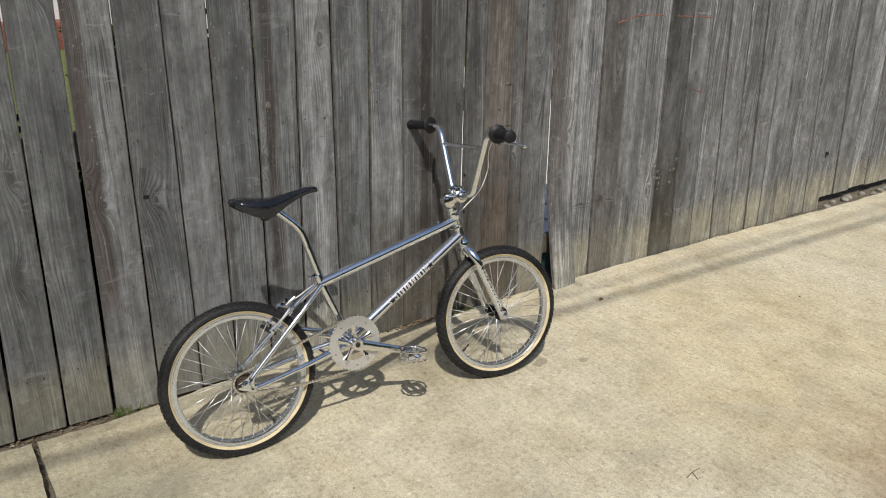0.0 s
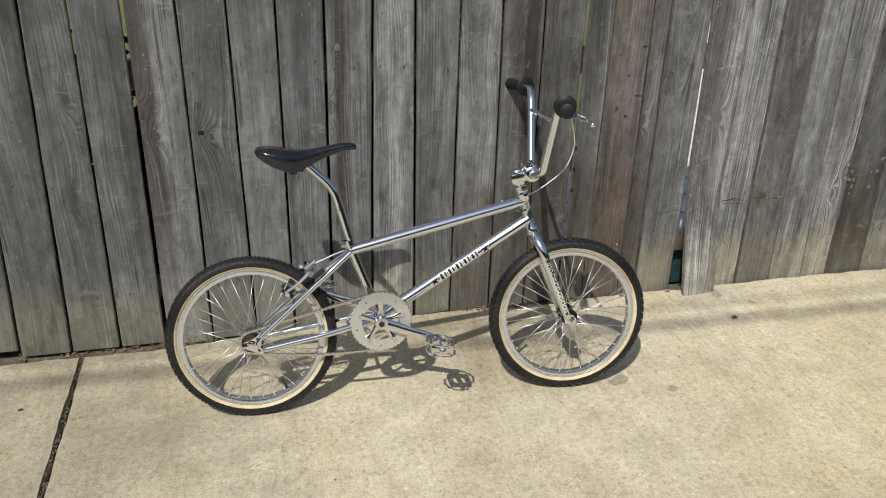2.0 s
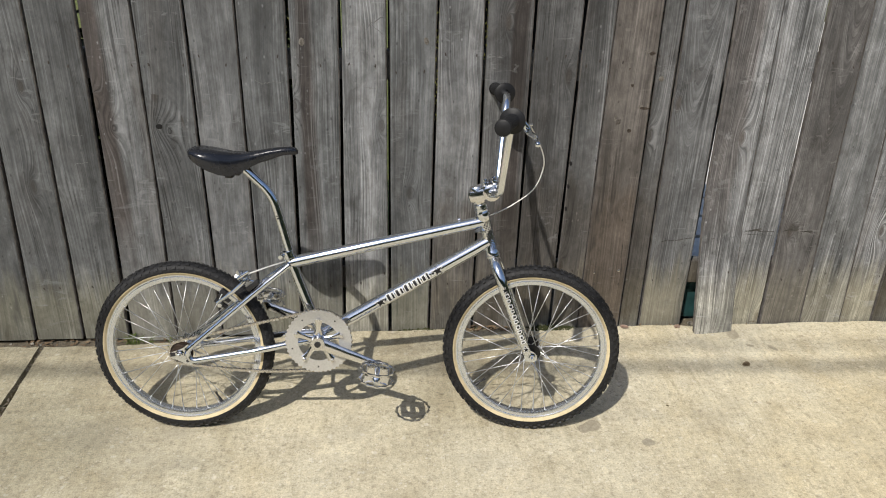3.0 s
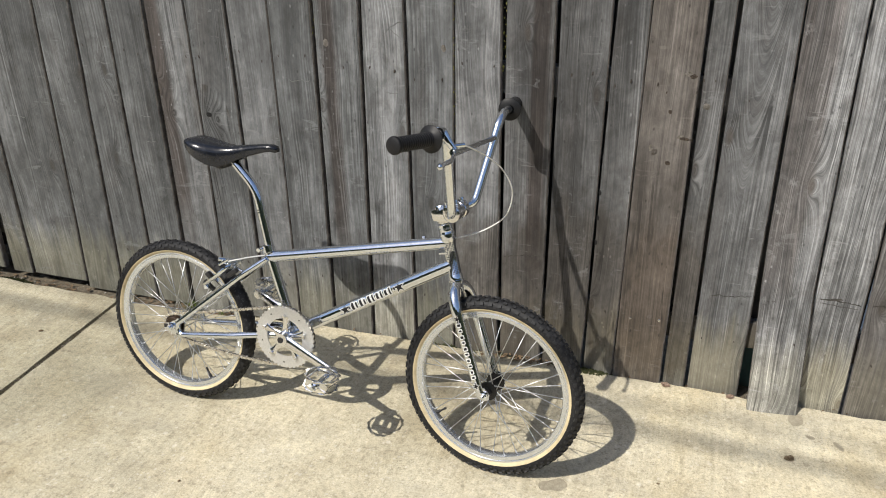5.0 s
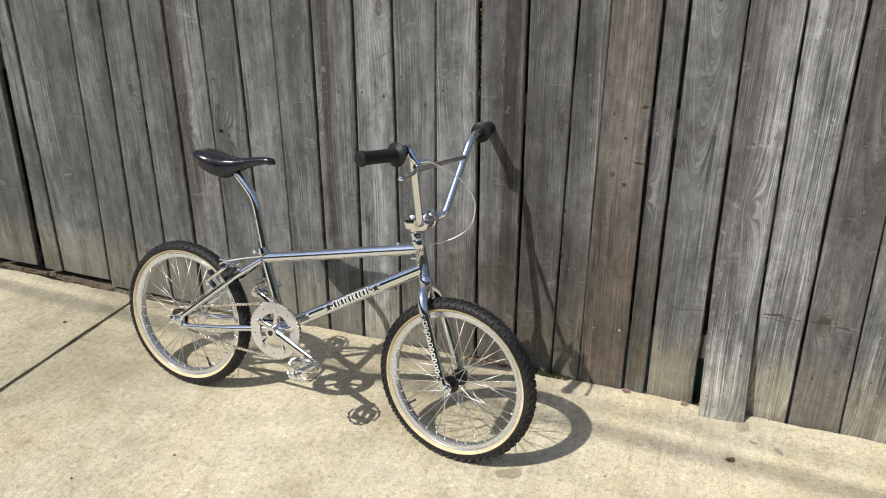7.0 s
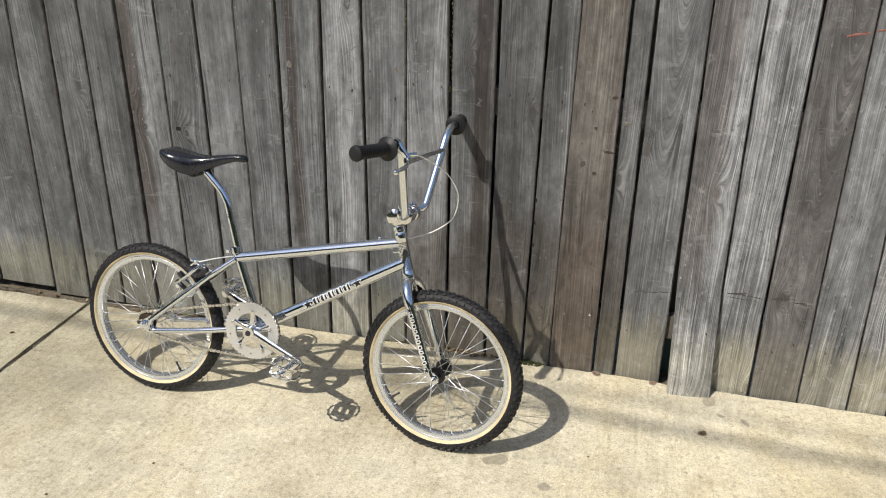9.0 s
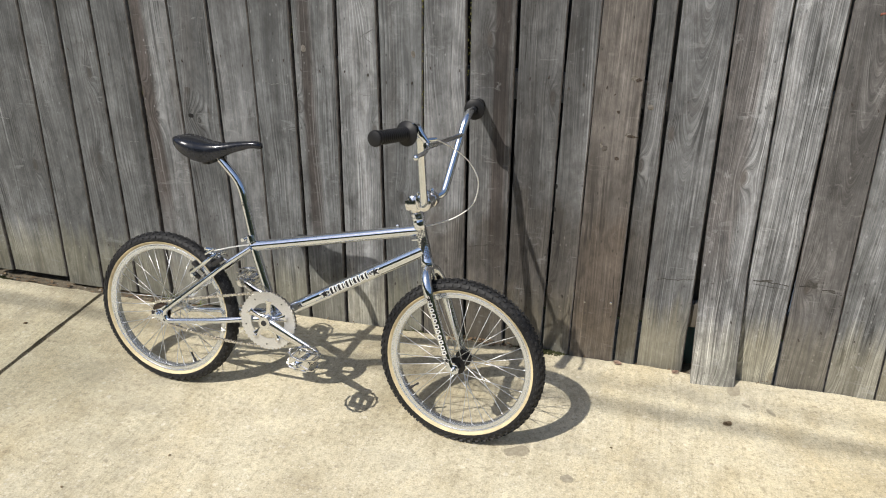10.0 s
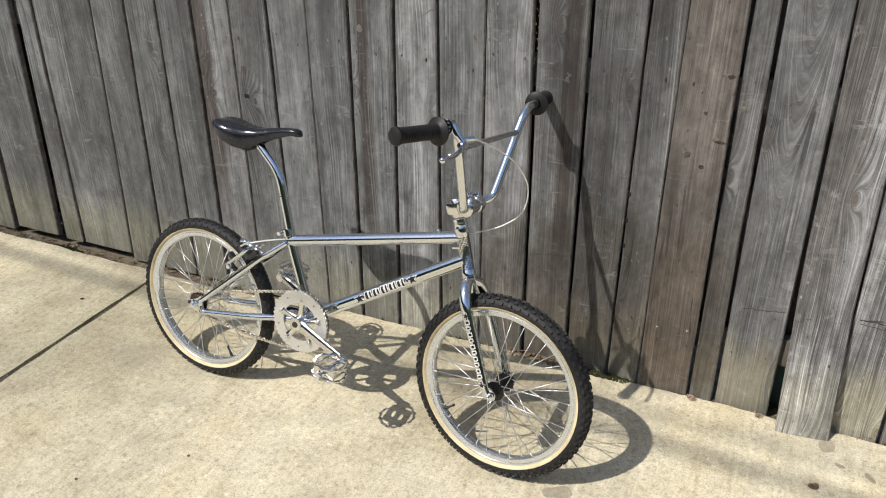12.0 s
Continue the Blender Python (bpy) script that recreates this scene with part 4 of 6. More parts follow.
seat = saddle()
bm = bmesh.new()
for s in (-1, 1):
    sweep(bm, rounded([(0.095, s * 0.03, 0.782), (0.115, s * 0.026, 0.768), (0.17, s * 0.022, 0.764), (0.23, s * 0.016, 0.785), (0.30, s * 0.006, 0.808)]), 0.0035, 8)
part("saddle_rails", bm, DARKMETAL, seat)
bm = block(bmesh.new(), (0.160, 0, 0.764), (0.046, 0.05, 0.026), pose(0, 0, 0, 0, 10, 0), bevel=0.006)
block(bm, (0.150, 0, 0.748), (0.022, 0.034, 0.016), bevel=0.005)
part("saddle_clamp", bm, BLACK, seat)

# fork, headset and stem turn with the steering
fork_crown = lathe(bmesh.new(), [(0.0, -0.05), (0.010, -0.05), (0.0135, -0.044), (0.0145, -0.02), (0.0148, -0.006), (0.0, -0.006)], HEAD_LOW, STEER_AXIS, 20)
part("fork_crown", fork_crown, CHROME, bicycle, at=STEER)
for d, up in ((0.0, -1), (0.119, 1)):
    cup = lathe(bmesh.new(), [(0.014, up * 0.012), (0.0175, up * 0.011), (0.0185, up * 0.006), (0.0205, up * 0.005), (0.0205, up * 0.0), (0.017, 0)], on_axis(d), STEER_AXIS, 22)
    part("headset_cup", cup, CHROME, bicycle, at=STEER)
part("headset_nut", lathe(bmesh.new(), [(0.014, 0.0), (0.0188, 0.0), (0.0192, 0.002), (0.0192, 0.007), (0.0172, 0.008), (0.0172, 0.010), (0.0188, 0.011), (0.0188, 0.018), (0.0165, 0.020), (0.0125, 0.021)], on_axis(0.130), STEER_AXIS, 24), CHROME, bicycle, at=STEER)
for s in (-1, 1):
    tip = FRONT + Vector((-0.012, s * 0.056, 0.006))
    pts = rounded([on_axis(-0.012, 0.0, s * 0.008), on_axis(-0.030, 0.003, s * 0.034), on_axis(-0.062, 0.007, s * 0.050), on_axis(-0.12, 0.012, s * 0.053), tip + Vector((-0.02, 0, 0.05)), tip], 6)
    n = len(pts)
    radii = [0.0152 if k < n * 0.45 else 0.0152 - 0.0046 * (k - n * 0.45) / (n * 0.55) for k in range(n)]
    leg = tube_part("fork_leg", pts, radii, 16, at=STEER)
    outline = [(-0.026, 0.012), (-0.012, 0.022), (0.004, 0.016), (0.014, 0.004), (0.014, -0.010), (0.002, -0.016), (-0.018, -0.012)]
    part("fork_end", plate(bmesh.new(), outline, FRONT + Vector((0, s * 0.0565, 0)), (1, 0, 0), (0, 0, 1), 0.0045), CHROME, leg)
    nut = lathe(bmesh.new(), [(0.0, 0.018), (0.0042, 0.018), (0.0042, 0.010), (0.0085, 0.0095), (0.009, 0.002), (0.0125, 0.001), (0.0125, 0.0)], FRONT + Vector((0, s * 0.059, 0)), (0, s, 0), 6)
    part("axle_nut", nut, CHROME, leg)
    a, b2 = pts[int(n * 0.47)], pts[int(n * 0.93)]
    a = a.lerp(b2, 0.03)
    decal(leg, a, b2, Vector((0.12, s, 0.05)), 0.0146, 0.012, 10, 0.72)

# stem: quill, body and the four-bolt clamp round the bar
BAR_AT = on_axis(0.178, 0.040)
stem = tube_part("stem", [on_axis(0.13), on_axis(0.176)], 0.0122, 18, at=STEER)
tilt = Matrix.Rotation(math.asin(-STEER_AXIS.x), 4, "Y").inverted()
bm = block(bmesh.new(), on_axis(0.176, 0.008), (0.066, 0.040, 0.034), tilt, bevel=0.011)
lathe(bm, [(0.0122, -0.026), (0.0168, -0.025), (0.019, -0.018), (0.019, 0.018), (0.0165, 0.022), (0.0, 0.0225)], on_axis(0.178), STEER_AXIS, 20)
part("stem_body", bm, ALLOY, stem)
bm = lathe(bmesh.new(), [(0.0112, -0.036), (0.0185, -0.0365), (0.0232, -0.033), (0.0232, -0.014), (0.021, -0.012), (0.021, 0.012), (0.0232, 0.014), (0.0232, 0.033), (0.0185, 0.0365), (0.0112, 0.036)], BAR_AT, (0, 1, 0), 22)
for q in (-1, 1):
    for k in (-1, 1):
        block(bm, BAR_AT + AHEAD * (k * 0.013) + Vector((0, q * 0.019, 0)) + STEER_AXIS * 0.008, (0.016, 0.018, 0.030), tilt, bevel=0.005)
part("stem_cap", bm, ALLOY, stem)
# black blocks stand in for the shaded hollows of the clamp
for q in (-1, 1):
    part("clamp_slot_dark", block(bmesh.new(), BAR_AT + Vector((0, q * 0.019, 0)) + STEER_AXIS * 0.0225, (0.006, 0.022, 0.006), tilt, bevel=0.001), INK, stem)
for s in (-1, 1):
    for k in (-1, 1):
        c = BAR_AT + STEER_AXIS * 0.022 + AHEAD * (k * 0.012) + Vector((0, s * 0.019, 0))
        part("stem_bolt", lathe(bmesh.new(), [(0, 0.004), (0.003, 0.004), (0.0034, 0.009), (0.0062, 0.009), (0.0066, 0.007), (0.0066, -0.004)], c, STEER_AXIS, 10), CHROME, stem)
c = on_axis(0.193, -0.004)
part("stem_bolt", lathe(bmesh.new(), [(0, 0.006), (0.004, 0.006), (0.0045, 0.003), (0.0075, 0.003), (0.0075, -0.004)], c, STEER_AXIS, 10), CHROME, stem)


# handlebar with its crossbar and grips
def bar_side(s):
    return [BAR_AT + Vector((0, s * 0.045, 0)), Vector((0.873, s * 0.075, 0.726)), Vector((0.890, s * 0.170, 0.926)), Vector((0.892, s * 0.196, 0.944 + 0.003 * s)), Vector((0.888, s * 0.25, 0.944 + 0.005 * s)), Vector((0.862, s * 0.372, 0.945 + 0.005 * s))]


left = filleted(bar_side(1), 0.014, 5)
right = filleted(bar_side(-1), 0.014, 5)
handlebar = tube_part("handlebar", [Vector(p) for p in right[::-1]] + left, 0.0112, 16, at=STEER, label="tall chrome handlebar with a crossbar")
tube_part("crossbar", [Vector((0.888, -0.155, 0.886)), Vector((0.888, 0.155, 0.886))], 0.0075, 12, mat=ALLOY, parent=handlebar)
for s in (-1, 1):
    a, b2 = Vector((0.889, s * 0.248, 0.944 + 0.005 * s)), Vector((0.862, s * 0.374, 0.945 + 0.005 * s))
    ax = (b2 - a).normalized()
    prof = [(0.0115, -0.002), (0.029, -0.001), (0.031, 0.001), (0.031, 0.004), (0.028, 0.006), (0.0185, 0.010)]
    for k in range(14):
        prof += [(0.0170, 0.012 + k * 0.0075), (0.0158, 0.0145 + k * 0.0075), (0.0170, 0.018 + k * 0.0075)]
    prof += [(0.0170, 0.119), (0.0192, 0.121), (0.0200, 0.126), (0.0186, 0.130), (0.012, 0.1325), (0.0, 0.133)]
    part("grip", lathe(bmesh.new(), prof, a, ax, 26), GRIP, handlebar, "ribbed black rubber grip with a flange")

# brake lever under the right grip, its cable loop to the head tube and on to the rear caliper
bm = lathe(bmesh.new(), [(0.0118, -0.010), (0.0165, -0.009), (0.0165, 0.009), (0.0118, 0.010)], Vector((0.877, -0.222, 0.941)), (0.1, 1, 0), 16)
sweep(bm, rounded([(0.886, -0.222, 0.945), (0.900, -0.222, 0.926), (0.914, -0.220, 0.910)]), [0.011 - 0.0003 * k for k in range(13)], 12, 0.8)
bar(bm, (0.914, -0.234, 0.906), (0.914, -0.204, 0.906), 0.0075, 12)
bar(bm, (0.905, -0.212, 0.916), (0.925, -0.190, 0.918), 0.0055, 12)
lever = part("brake_lever", bm, CHROME, bicycle, "chrome brake lever under the grip")
blade = rounded([(0.913, -0.226, 0.905), (0.922, -0.250, 0.900), (0.928, -0.280, 0.897), (0.926, -0.305, 0.895), (0.922, -0.326, 0.892)])
part("lever_blade", sweep(bmesh.new(), blade, [0.0085 - 0.004 * k / len(blade) for k in range(len(blade))], 10, 0.6), CHROME, lever)
bm = bmesh.new()
bmesh.ops.create_icosphere(bm, subdivisions=2, radius=0.0075, matrix=Matrix.Translation((0.922, -0.331, 0.891)))
part("lever_ball", bm, CHROME, lever)
loop = rounded([(0.922, -0.193, 0.918), (0.932, -0.15, 0.905), (0.95, -0.09, 0.88), (0.975, -0.035, 0.842), (0.993, 0.004, 0.785), (0.975, 0.035, 0.715), (0.925, 0.05, 0.668), (0.87, 0.036, 0.642), (0.80, 0.021, 0.622)], 8)
tube_part("brake_cable", loop, 0.0018, 8, mat=WHITEINK, label="thin pale brake cable in a wide loop")
tube_part("brake_cable", rounded([(0.80, 0.021, 0.622), (0.55, 0.0205, 0.554), (0.33, 0.0205, 0.502), (0.295, 0.012, 0.503), (0.25, -0.020, 0.498), (0.219, -0.040, 0.491), (0.195, -0.047, 0.484)], 8), 0.002, 8, mat=WHITEINK)
CAL = Vector((0.184, 0, 0.462))
bm = bmesh.new()
for s in (-1, 1):
    arm = rounded([CAL + Vector((0.006, s * -0.008, 0.008)), CAL + Vector((0.002, s * 0.034, 0.000)), CAL + Vector((-0.034, s * 0.046, -0.032)), CAL + Vector((-0.078, s * 0.038, -0.066))])
    sweep(bm, arm, [0.0085 - 0.003 * k / len(arm) for k in range(len(arm))], 10, 0.7)
sweep(bm, rounded([CAL + Vector((0, 0, 0.01)), CAL + Vector((-0.004, -0.034, 0.022)), CAL + Vector((-0.016, -0.052, 0.026))]), 0.006, 8)
sweep(bm, [CAL + Vector((-0.03, 0, -0.002)), CAL + Vector((0.036, 0, -0.022))], 0.005, 10)
lathe(bm, [(0, 0.006), (0.009, 0.006), (0.009, -0.004), (0, -0.004)], CAL + Vector((-0.03, 0, -0.002)), (1, 0, 0), 6)
caliper = part("brake_caliper", bm, CHROME, bicycle, "chrome side-pull brake caliper")
for s in (-1, 1):
    p = CAL + Vector((-0.072, s * 0.022, -0.072))
    part("brake_pad", block(bmesh.new(), p, (0.040, 0.011, 0.011), pose(0, 0, 0, 0, 35, 0), bevel=0.002), BLACK, caliper, "black rubber brake pad")
    part("pad_holder", lathe(bmesh.new(), [(0, 0.014), (0.0065, 0.014), (0.007, 0.0), (0.0, 0.0)], p + Vector((0, s * 0.006, 0)), (0, s, 0), 6), CHROME, caliper)
bm = bmesh.new()
sweep(bm, rounded([(0.197, -0.047, 0.491), (0.182, -0.047, 0.481), (0.166, -0.046, 0.470)]), 0.005, 10)
part("cable_adjuster", bm, CHROME, caliper)
bm = block(bmesh.new(), (0.206, -0.042, 0.450), (0.040, 0.014, 0.014), pose(0, 0, 0, 0, -38, 0), bevel=0.003)
part("caliper_spring", bm, BLACK, caliper, "black caliper spring")
bm = block(bmesh.new(), (0.126, -0.040, 0.430), (0.020, 0.016, 0.013), pose(0, 0, 0, 0, 40, 0), bevel=0.003)
part("caliper_stop", bm, BLACK, caliper)


# ---------------------------------------------------------------- wheels
def spoke_mesh(flange_r, flange_y, sweep_angle, r_rim):
    bm = bmesh.new()
    p0 = Vector((flange_r * math.sin(sweep_angle), flange_y, flange_r * math.cos(sweep_angle)))
    bar(bm, p0, Vector((0, flange_y * 0.12, r_rim)), 0.0012, 6)
    bar(bm, Vector((0, flange_y * 0.12, r_rim)).lerp(p0, 0.055), Vector((0, flange_y * 0.1, r_rim)), 0.0017, 6)
    for f in bm.faces:
        f.smooth = True
    mesh = bpy.data.meshes.new("spoke")
    bm.to_mesh(mesh)
    bm.free()
    mesh.materials.append(STEEL)
    return mesh


SPOKES = [spoke_mesh(0.021, s * 0.030, k * 1.05, 0.2) for s in (-1, 1) for k in (-1, 1)]


def wheel(name, axle, at, valve_angle, hub_mat, label, half=0.05, height=0.0044):
    """Rim with tyre, tan walls, hub, spokes and valve; built round its axle along y."""
    m = at @ Matrix.Translation(axle)
    prof = [(0.2165, -0.0150), (0.2176, -0.0132), (0.2165, -0.0112), (0.207, -0.0105), (0.205, 0.0), (0.207, 0.0105), (0.2165, 0.0112), (0.2176, 0.0132), (0.2165, 0.0150),
            (0.2130, 0.0142), (0.2112, 0.0144), (0.2104, 0.0136), (0.2096, 0.0145), (0.2065, 0.0146), (0.1992, 0.0132), (0.1962, 0.008), (0.1956, 0.0), (0.1962, -0.008), (0.1992, -0.0132), (0.2065, -0.0146), (0.2096, -0.0145), (0.2104, -0.0136), (0.2112, -0.0144), (0.2130, -0.0142)]
    rim = part("wheel", lathe(bmesh.new(), prof, (0, 0, 0), (0, 1, 0), 96, closed=True), SATIN, bicycle, label, at=m)
    r0, minor = 0.2278, 0.0215
    body = [(r0 + minor * math.cos(a), minor * 0.99 * math.sin(a)) for a in (radians(d) for d in range(-104, 105, 8))]
    inner = [(r, y * 0.8) for r, y in body[::-1]]
    inner = [(r - 0.004, y) for r, y in inner]
    part("tyre", lathe(bmesh.new(), body + inner, (0, 0, 0), (0, 1, 0), 96, closed=True), TYRE, rim, "black rubber tyre carcass")
    for s in (-1, 1):
        side = [(0.2236, s * 0.0213), (0.2226, s * 0.0210), (0.2214, s * 0.0206), (0.2202, s * 0.0197), (0.2188, s * 0.0184), (0.2160, s * 0.0154), (0.213, s * 0.0118), (0.2122, s * 0.0085), (0.217, s * 0.0105), (0.222, s * 0.015), (0.2238, s * 0.0185)]
        part("sidewall", lathe(bmesh.new(), side, (0, 0, 0), (0, 1, 0), 96, closed=True), SKIN, rim, "tan gum sidewall")
    # knobs: a middle row of blocks and staggered shoulder rows
    bm = bmesh.new()
    verts, faces = [], []

    def knob(theta, cross, dt, dc, rise):
        base = len(verts)
        for hh, k in ((-0.001, 1.0), (rise, 0.86)):
            for t2, c2 in ((-1, -1), (1, -1), (1, 1), (-1, 1)):
                c3 = cross + c2 * dc * k
                rr = r0 + (minor + hh) * math.cos(c3)
                th = theta + t2 * dt * k
                verts.append((rr * math.sin(th), (minor * 0.99 + hh) * math.sin(c3), rr * math.cos(th)))
        for q in ((4, 5, 6, 7), (0, 1, 5, 4), (1, 2, 6, 5), (2, 3, 7, 6), (3, 0, 4, 7)):
            faces.append(tuple(base + i for i in q))

    count = 62
    for k in range(count):
        th = 2 * math.pi * k / count
        knob(th, 0.18, 0.016, 0.13, height)
        knob(th + math.pi / count, -0.18, 0.016, 0.13, height)
        for s in (-1, 1):
            knob(th + (0.5 + 0.5 * s) * math.pi / count, s * 0.62, 0.0205, 0.16, height)
            knob(th + (0.5 - 0.5 * s) * math.pi / count, s * 1.10, 0.022, 0.17, height)
            knob(th + (0.5 + 0.5 * s) * math.pi / count, s * 1.44, 0.018, 0.10, 0.0018)
    bm.free()
    mesh = bpy.data.meshes.new("tread")
    mesh.from_pydata(verts, [], faces)
    mesh.materials.append(TREAD)
    placed("tread", mesh, rim, "knobbly black tread")
    hub = [(0.0, -half - 0.004), (0.0048, -half - 0.004), (0.0048, -0.040), (0.012, -0.039), (0.013, -0.034), (0.0255, -0.033), (0.0262, -0.0305), (0.0255, -0.028), (0.0135, -0.026), (0.0115, -0.018),
           (0.0115, 0.018), (0.0135, 0.026), (0.0255, 0.028), (0.0262, 0.0305), (0.0255, 0.033), (0.013, 0.034), (0.012, 0.039), (0.0048, 0.040), (0.0048, half + 0.004), (0.0, half + 0.004)]
    part("hub", lathe(bmesh.new(), hub, (0, 0, 0), (0, 1, 0), 24), hub_mat, rim)
    for k in range(36):
        placed("spoke", SPOKES[(k % 2) * 2 + (k // 2) % 2], rim, at=Matrix.Rotation(2 * math.pi * (k + 0.5) / 36, 4, "Y"))
    turn = Matrix.Rotation(valve_angle, 4, "Y")
    bm = lathe(bmesh.new(), [(0.0, 0.162), (0.0035, 0.162), (0.0035, 0.168), (0.0028, 0.169), (0.0028, 0.182), (0.0042, 0.184), (0.0048, 0.199)], (0, 0, 0), (0, 0, 1), 10)
    part("valve", bm, BLACK, rim, "black rubber valve stem", at=turn)
    return rim


wheel("wheel", REAR, Matrix.Identity(4), radians(152), ALLOY, "spoked rear wheel with a silver alloy rim", 0.056, 0.0028)
wheel("wheel", FRONT, STEER, radians(232), DARKMETAL, "spoked front wheel with a silver alloy rim", 0.052)

# ---------------------------------------------------------------- drive
RING = BB + Vector((0, -0.050, 0))
CRANK = math.atan2(0.231 - 0.290, 0.55 - 0.382)
R_IN, R_OUT, TEETH = 0.057, 0.0905, 44
bm = bmesh.new()
n = TEETH * 4
prof = []
for side in (-0.0016, 0.0016):
    inner, outer = [], []
    for k in range(n):
        a = 2 * math.pi * k / n
        tooth = (0.0, 0.0035, 0.0038, 0.0)[k % 4]
        for r, dest in ((R_IN, inner), (R_OUT - 0.001 + tooth, outer)):
            dest.append(bm.verts.new(RING + Vector((r * math.cos(a), side, r * math.sin(a)))))
    prof.append((inner, outer))
for k in range(n):
    k2 = (k + 1) % n
    (i0, o0), (i1, o1) = prof
    bm.faces.new((i0[k], i0[k2], o0[k2], o0[k]))
    bm.faces.new((i1[k], o1[k], o1[k2], i1[k2]))
    bm.faces.new((o0[k], o0[k2], o1[k2], o1[k]))
    bm.faces.new((i0[k], i1[k], i1[k2], i0[k2]))
chainring = part("chainring", bm, MATTE, bicycle, "silver alloy chainring with five-arm spider")
bm = lathe(bmesh.new(), [(0.0, -0.006), (0.018, -0.005), (0.022, 0.0), (0.018, 0.004), (0.0, 0.005)], RING, (0, 1, 0), 24)
for k in range(5):
    a = CRANK + radians(36) + k * 2 * math.pi / 5
    d = Vector((math.cos(a), 0, math.sin(a)))
    sweep(bm, [RING + d * 0.012, RING + d * 0.035, RING + d * 0.052, RING + d * 0.064], [0.012, 0.0068, 0.0085, 0.014], 12, 0.3)
part("spider", bm, ALLOY, chainring, "polished alloy spider with five arms")
for k in range(5):
    a = CRANK + radians(36) + k * 2 * math.pi / 5
    d = Vector((math.cos(a), 0, math.sin(a)))
    part("chainring_bolt", lathe(bmesh.new(), [(0, -0.0034), (0.003, -0.0034), (0.0034, -0.0028), (0.0048, -0.0028), (0.0048, 0.004)], RING + d * 0.0665 + Vector((0, -0.008, 0)), (0, 1, 0), 10), ALLOY, chainring)
    a += radians(36)
    d = Vector((math.cos(a), 0, math.sin(a)))
    # black disc on the unpierced ring, painted as a small hole's dark
    part("chainring_hole_dark", lathe(bmesh.new(), [(0, -0.0002), (0.0024, -0.0002), (0.0024, 0.001)], RING + d * 0.076 + Vector((0, -0.0018, 0)), (0, 1, 0), 10), INK, chainring)


def crank(side, angle):
    d = Vector((math.cos(angle), 0, math.sin(angle)))
    y0, y1 = side * 0.064, side * 0.078
    a, b2 = BB + Vector((0, y0, 0)), BB + d * 0.176 + Vector((0, y1, 0))
    bm = sweep(bmesh.new(), [a - d * 0.012, a + d * 0.02, a.lerp(b2, 0.5), b2 - d * 0.01, b2 + d * 0.012], [0.0165, 0.0182, 0.0145, 0.0120, 0.0130], 18, 0.45)
    lathe(bm, [(0, -0.011), (0.019, -0.010), (0.0205, 0.0), (0.019, 0.010), (0, 0.011)], a, (0, 1, 0), 20)
    lathe(bm, [(0, -0.008), (0.013, -0.0075), (0.0138, 0.0), (0.013, 0.0075), (0, 0.008)], b2, (0, 1, 0), 18)
    arm = part("crank_arm", bm, ALLOY, bicycle)
    part("crank_bolt", lathe(bmesh.new(), [(0, 0.0125), (0.0085, 0.0125), (0.0095, 0.010), (0.0095, 0.0)], a, (0, side, 0), 14), BLACK, arm, "black crank bolt cap")
    # cage pedal on its spindle, toothed rims joined by a barrel and cross bars
    c = b2 + Vector((0, side * 0.060, 0))
    bm = lathe(bmesh.new(), [(0.0, -0.058), (0.0055, -0.058), (0.006, -0.045), (0.010, -0.043), (0.011, -0.032), (0.0078, -0.024), (0.0078, 0.028), (0.010, 0.032), (0.010, 0.04), (0.0, 0.042)], c, (0, 1, 0), 18)
    pedal = part("pedal", bm, CHROME, arm, "polished alloy cage pedal with toothed edges")
    level = Matrix.Rotation(radians(8), 3, "Y")
    for zz in (-0.016, 0.016):
        bm = bmesh.new()
        n = 48
        ring = []
        for k in range(n):
            a2 = 2 * math.pi * k / n
            tooth = 0.004 if k % 4 in (0, 1) else 0.0
            for r in (0.0, 1.0):
                rx, ry = (0.0405, 0.0435) if r == 0.0 else (0.044 + tooth, 0.047 + tooth)
                for dz in (-0.002, 0.002):
                    ring.append(bm.verts.new(c + level @ Vector((rx * math.cos(a2), ry * math.sin(a2), zz + dz))))
        for k in range(n):
            q, w2 = 4 * k, 4 * ((k + 1) % n)
            for i0, i1 in ((0, 1), (1, 3), (3, 2), (2, 0)):
                bm.faces.new((ring[q + i0], ring[q + i1], ring[w2 + i1], ring[w2 + i0]))
        bmesh.ops.recalc_face_normals(bm, faces=bm.faces)
        part("pedal_cage", bm, ALLOY, pedal)
    bm = bmesh.new()
    for fy in (-0.030, 0.030):
        block(bm, c + Vector((0, fy, 0)), (0.066, 0.006, 0.026), level.to_4x4(), bevel=0.003)
    for fx in (-0.030, 0.030):
        block(bm, c + level @ Vector((fx, 0, 0)), (0.005, 0.05, 0.026), level.to_4x4(), bevel=0.002)
    part("pedal_frame", bm, ALLOY, pedal)
    return arm


crank(-1, CRANK)
crank(1, CRANK + math.pi)

# freewheel and chain
COG = REAR + Vector((0, -0.0475, 0))
bm = lathe(bmesh.new(), [(0.012, -0.006), (0.024, -0.006), (0.0265, -0.003), (0.0265, 0.002), (0.0335, 0.0022), (0.0335, 0.0045), (0.02, 0.006)], COG, (0, 1, 0), 36)
part("freewheel", bm, RUSTY, bicycle, "worn brown steel freewheel")
CY = -0.0440
cr, gr = 0.0895, 0.0335
C1, C2 = Vector((RING.x, CY, RING.z)), Vector((REAR.x, CY, REAR.z))
axis = (C1 - C2)
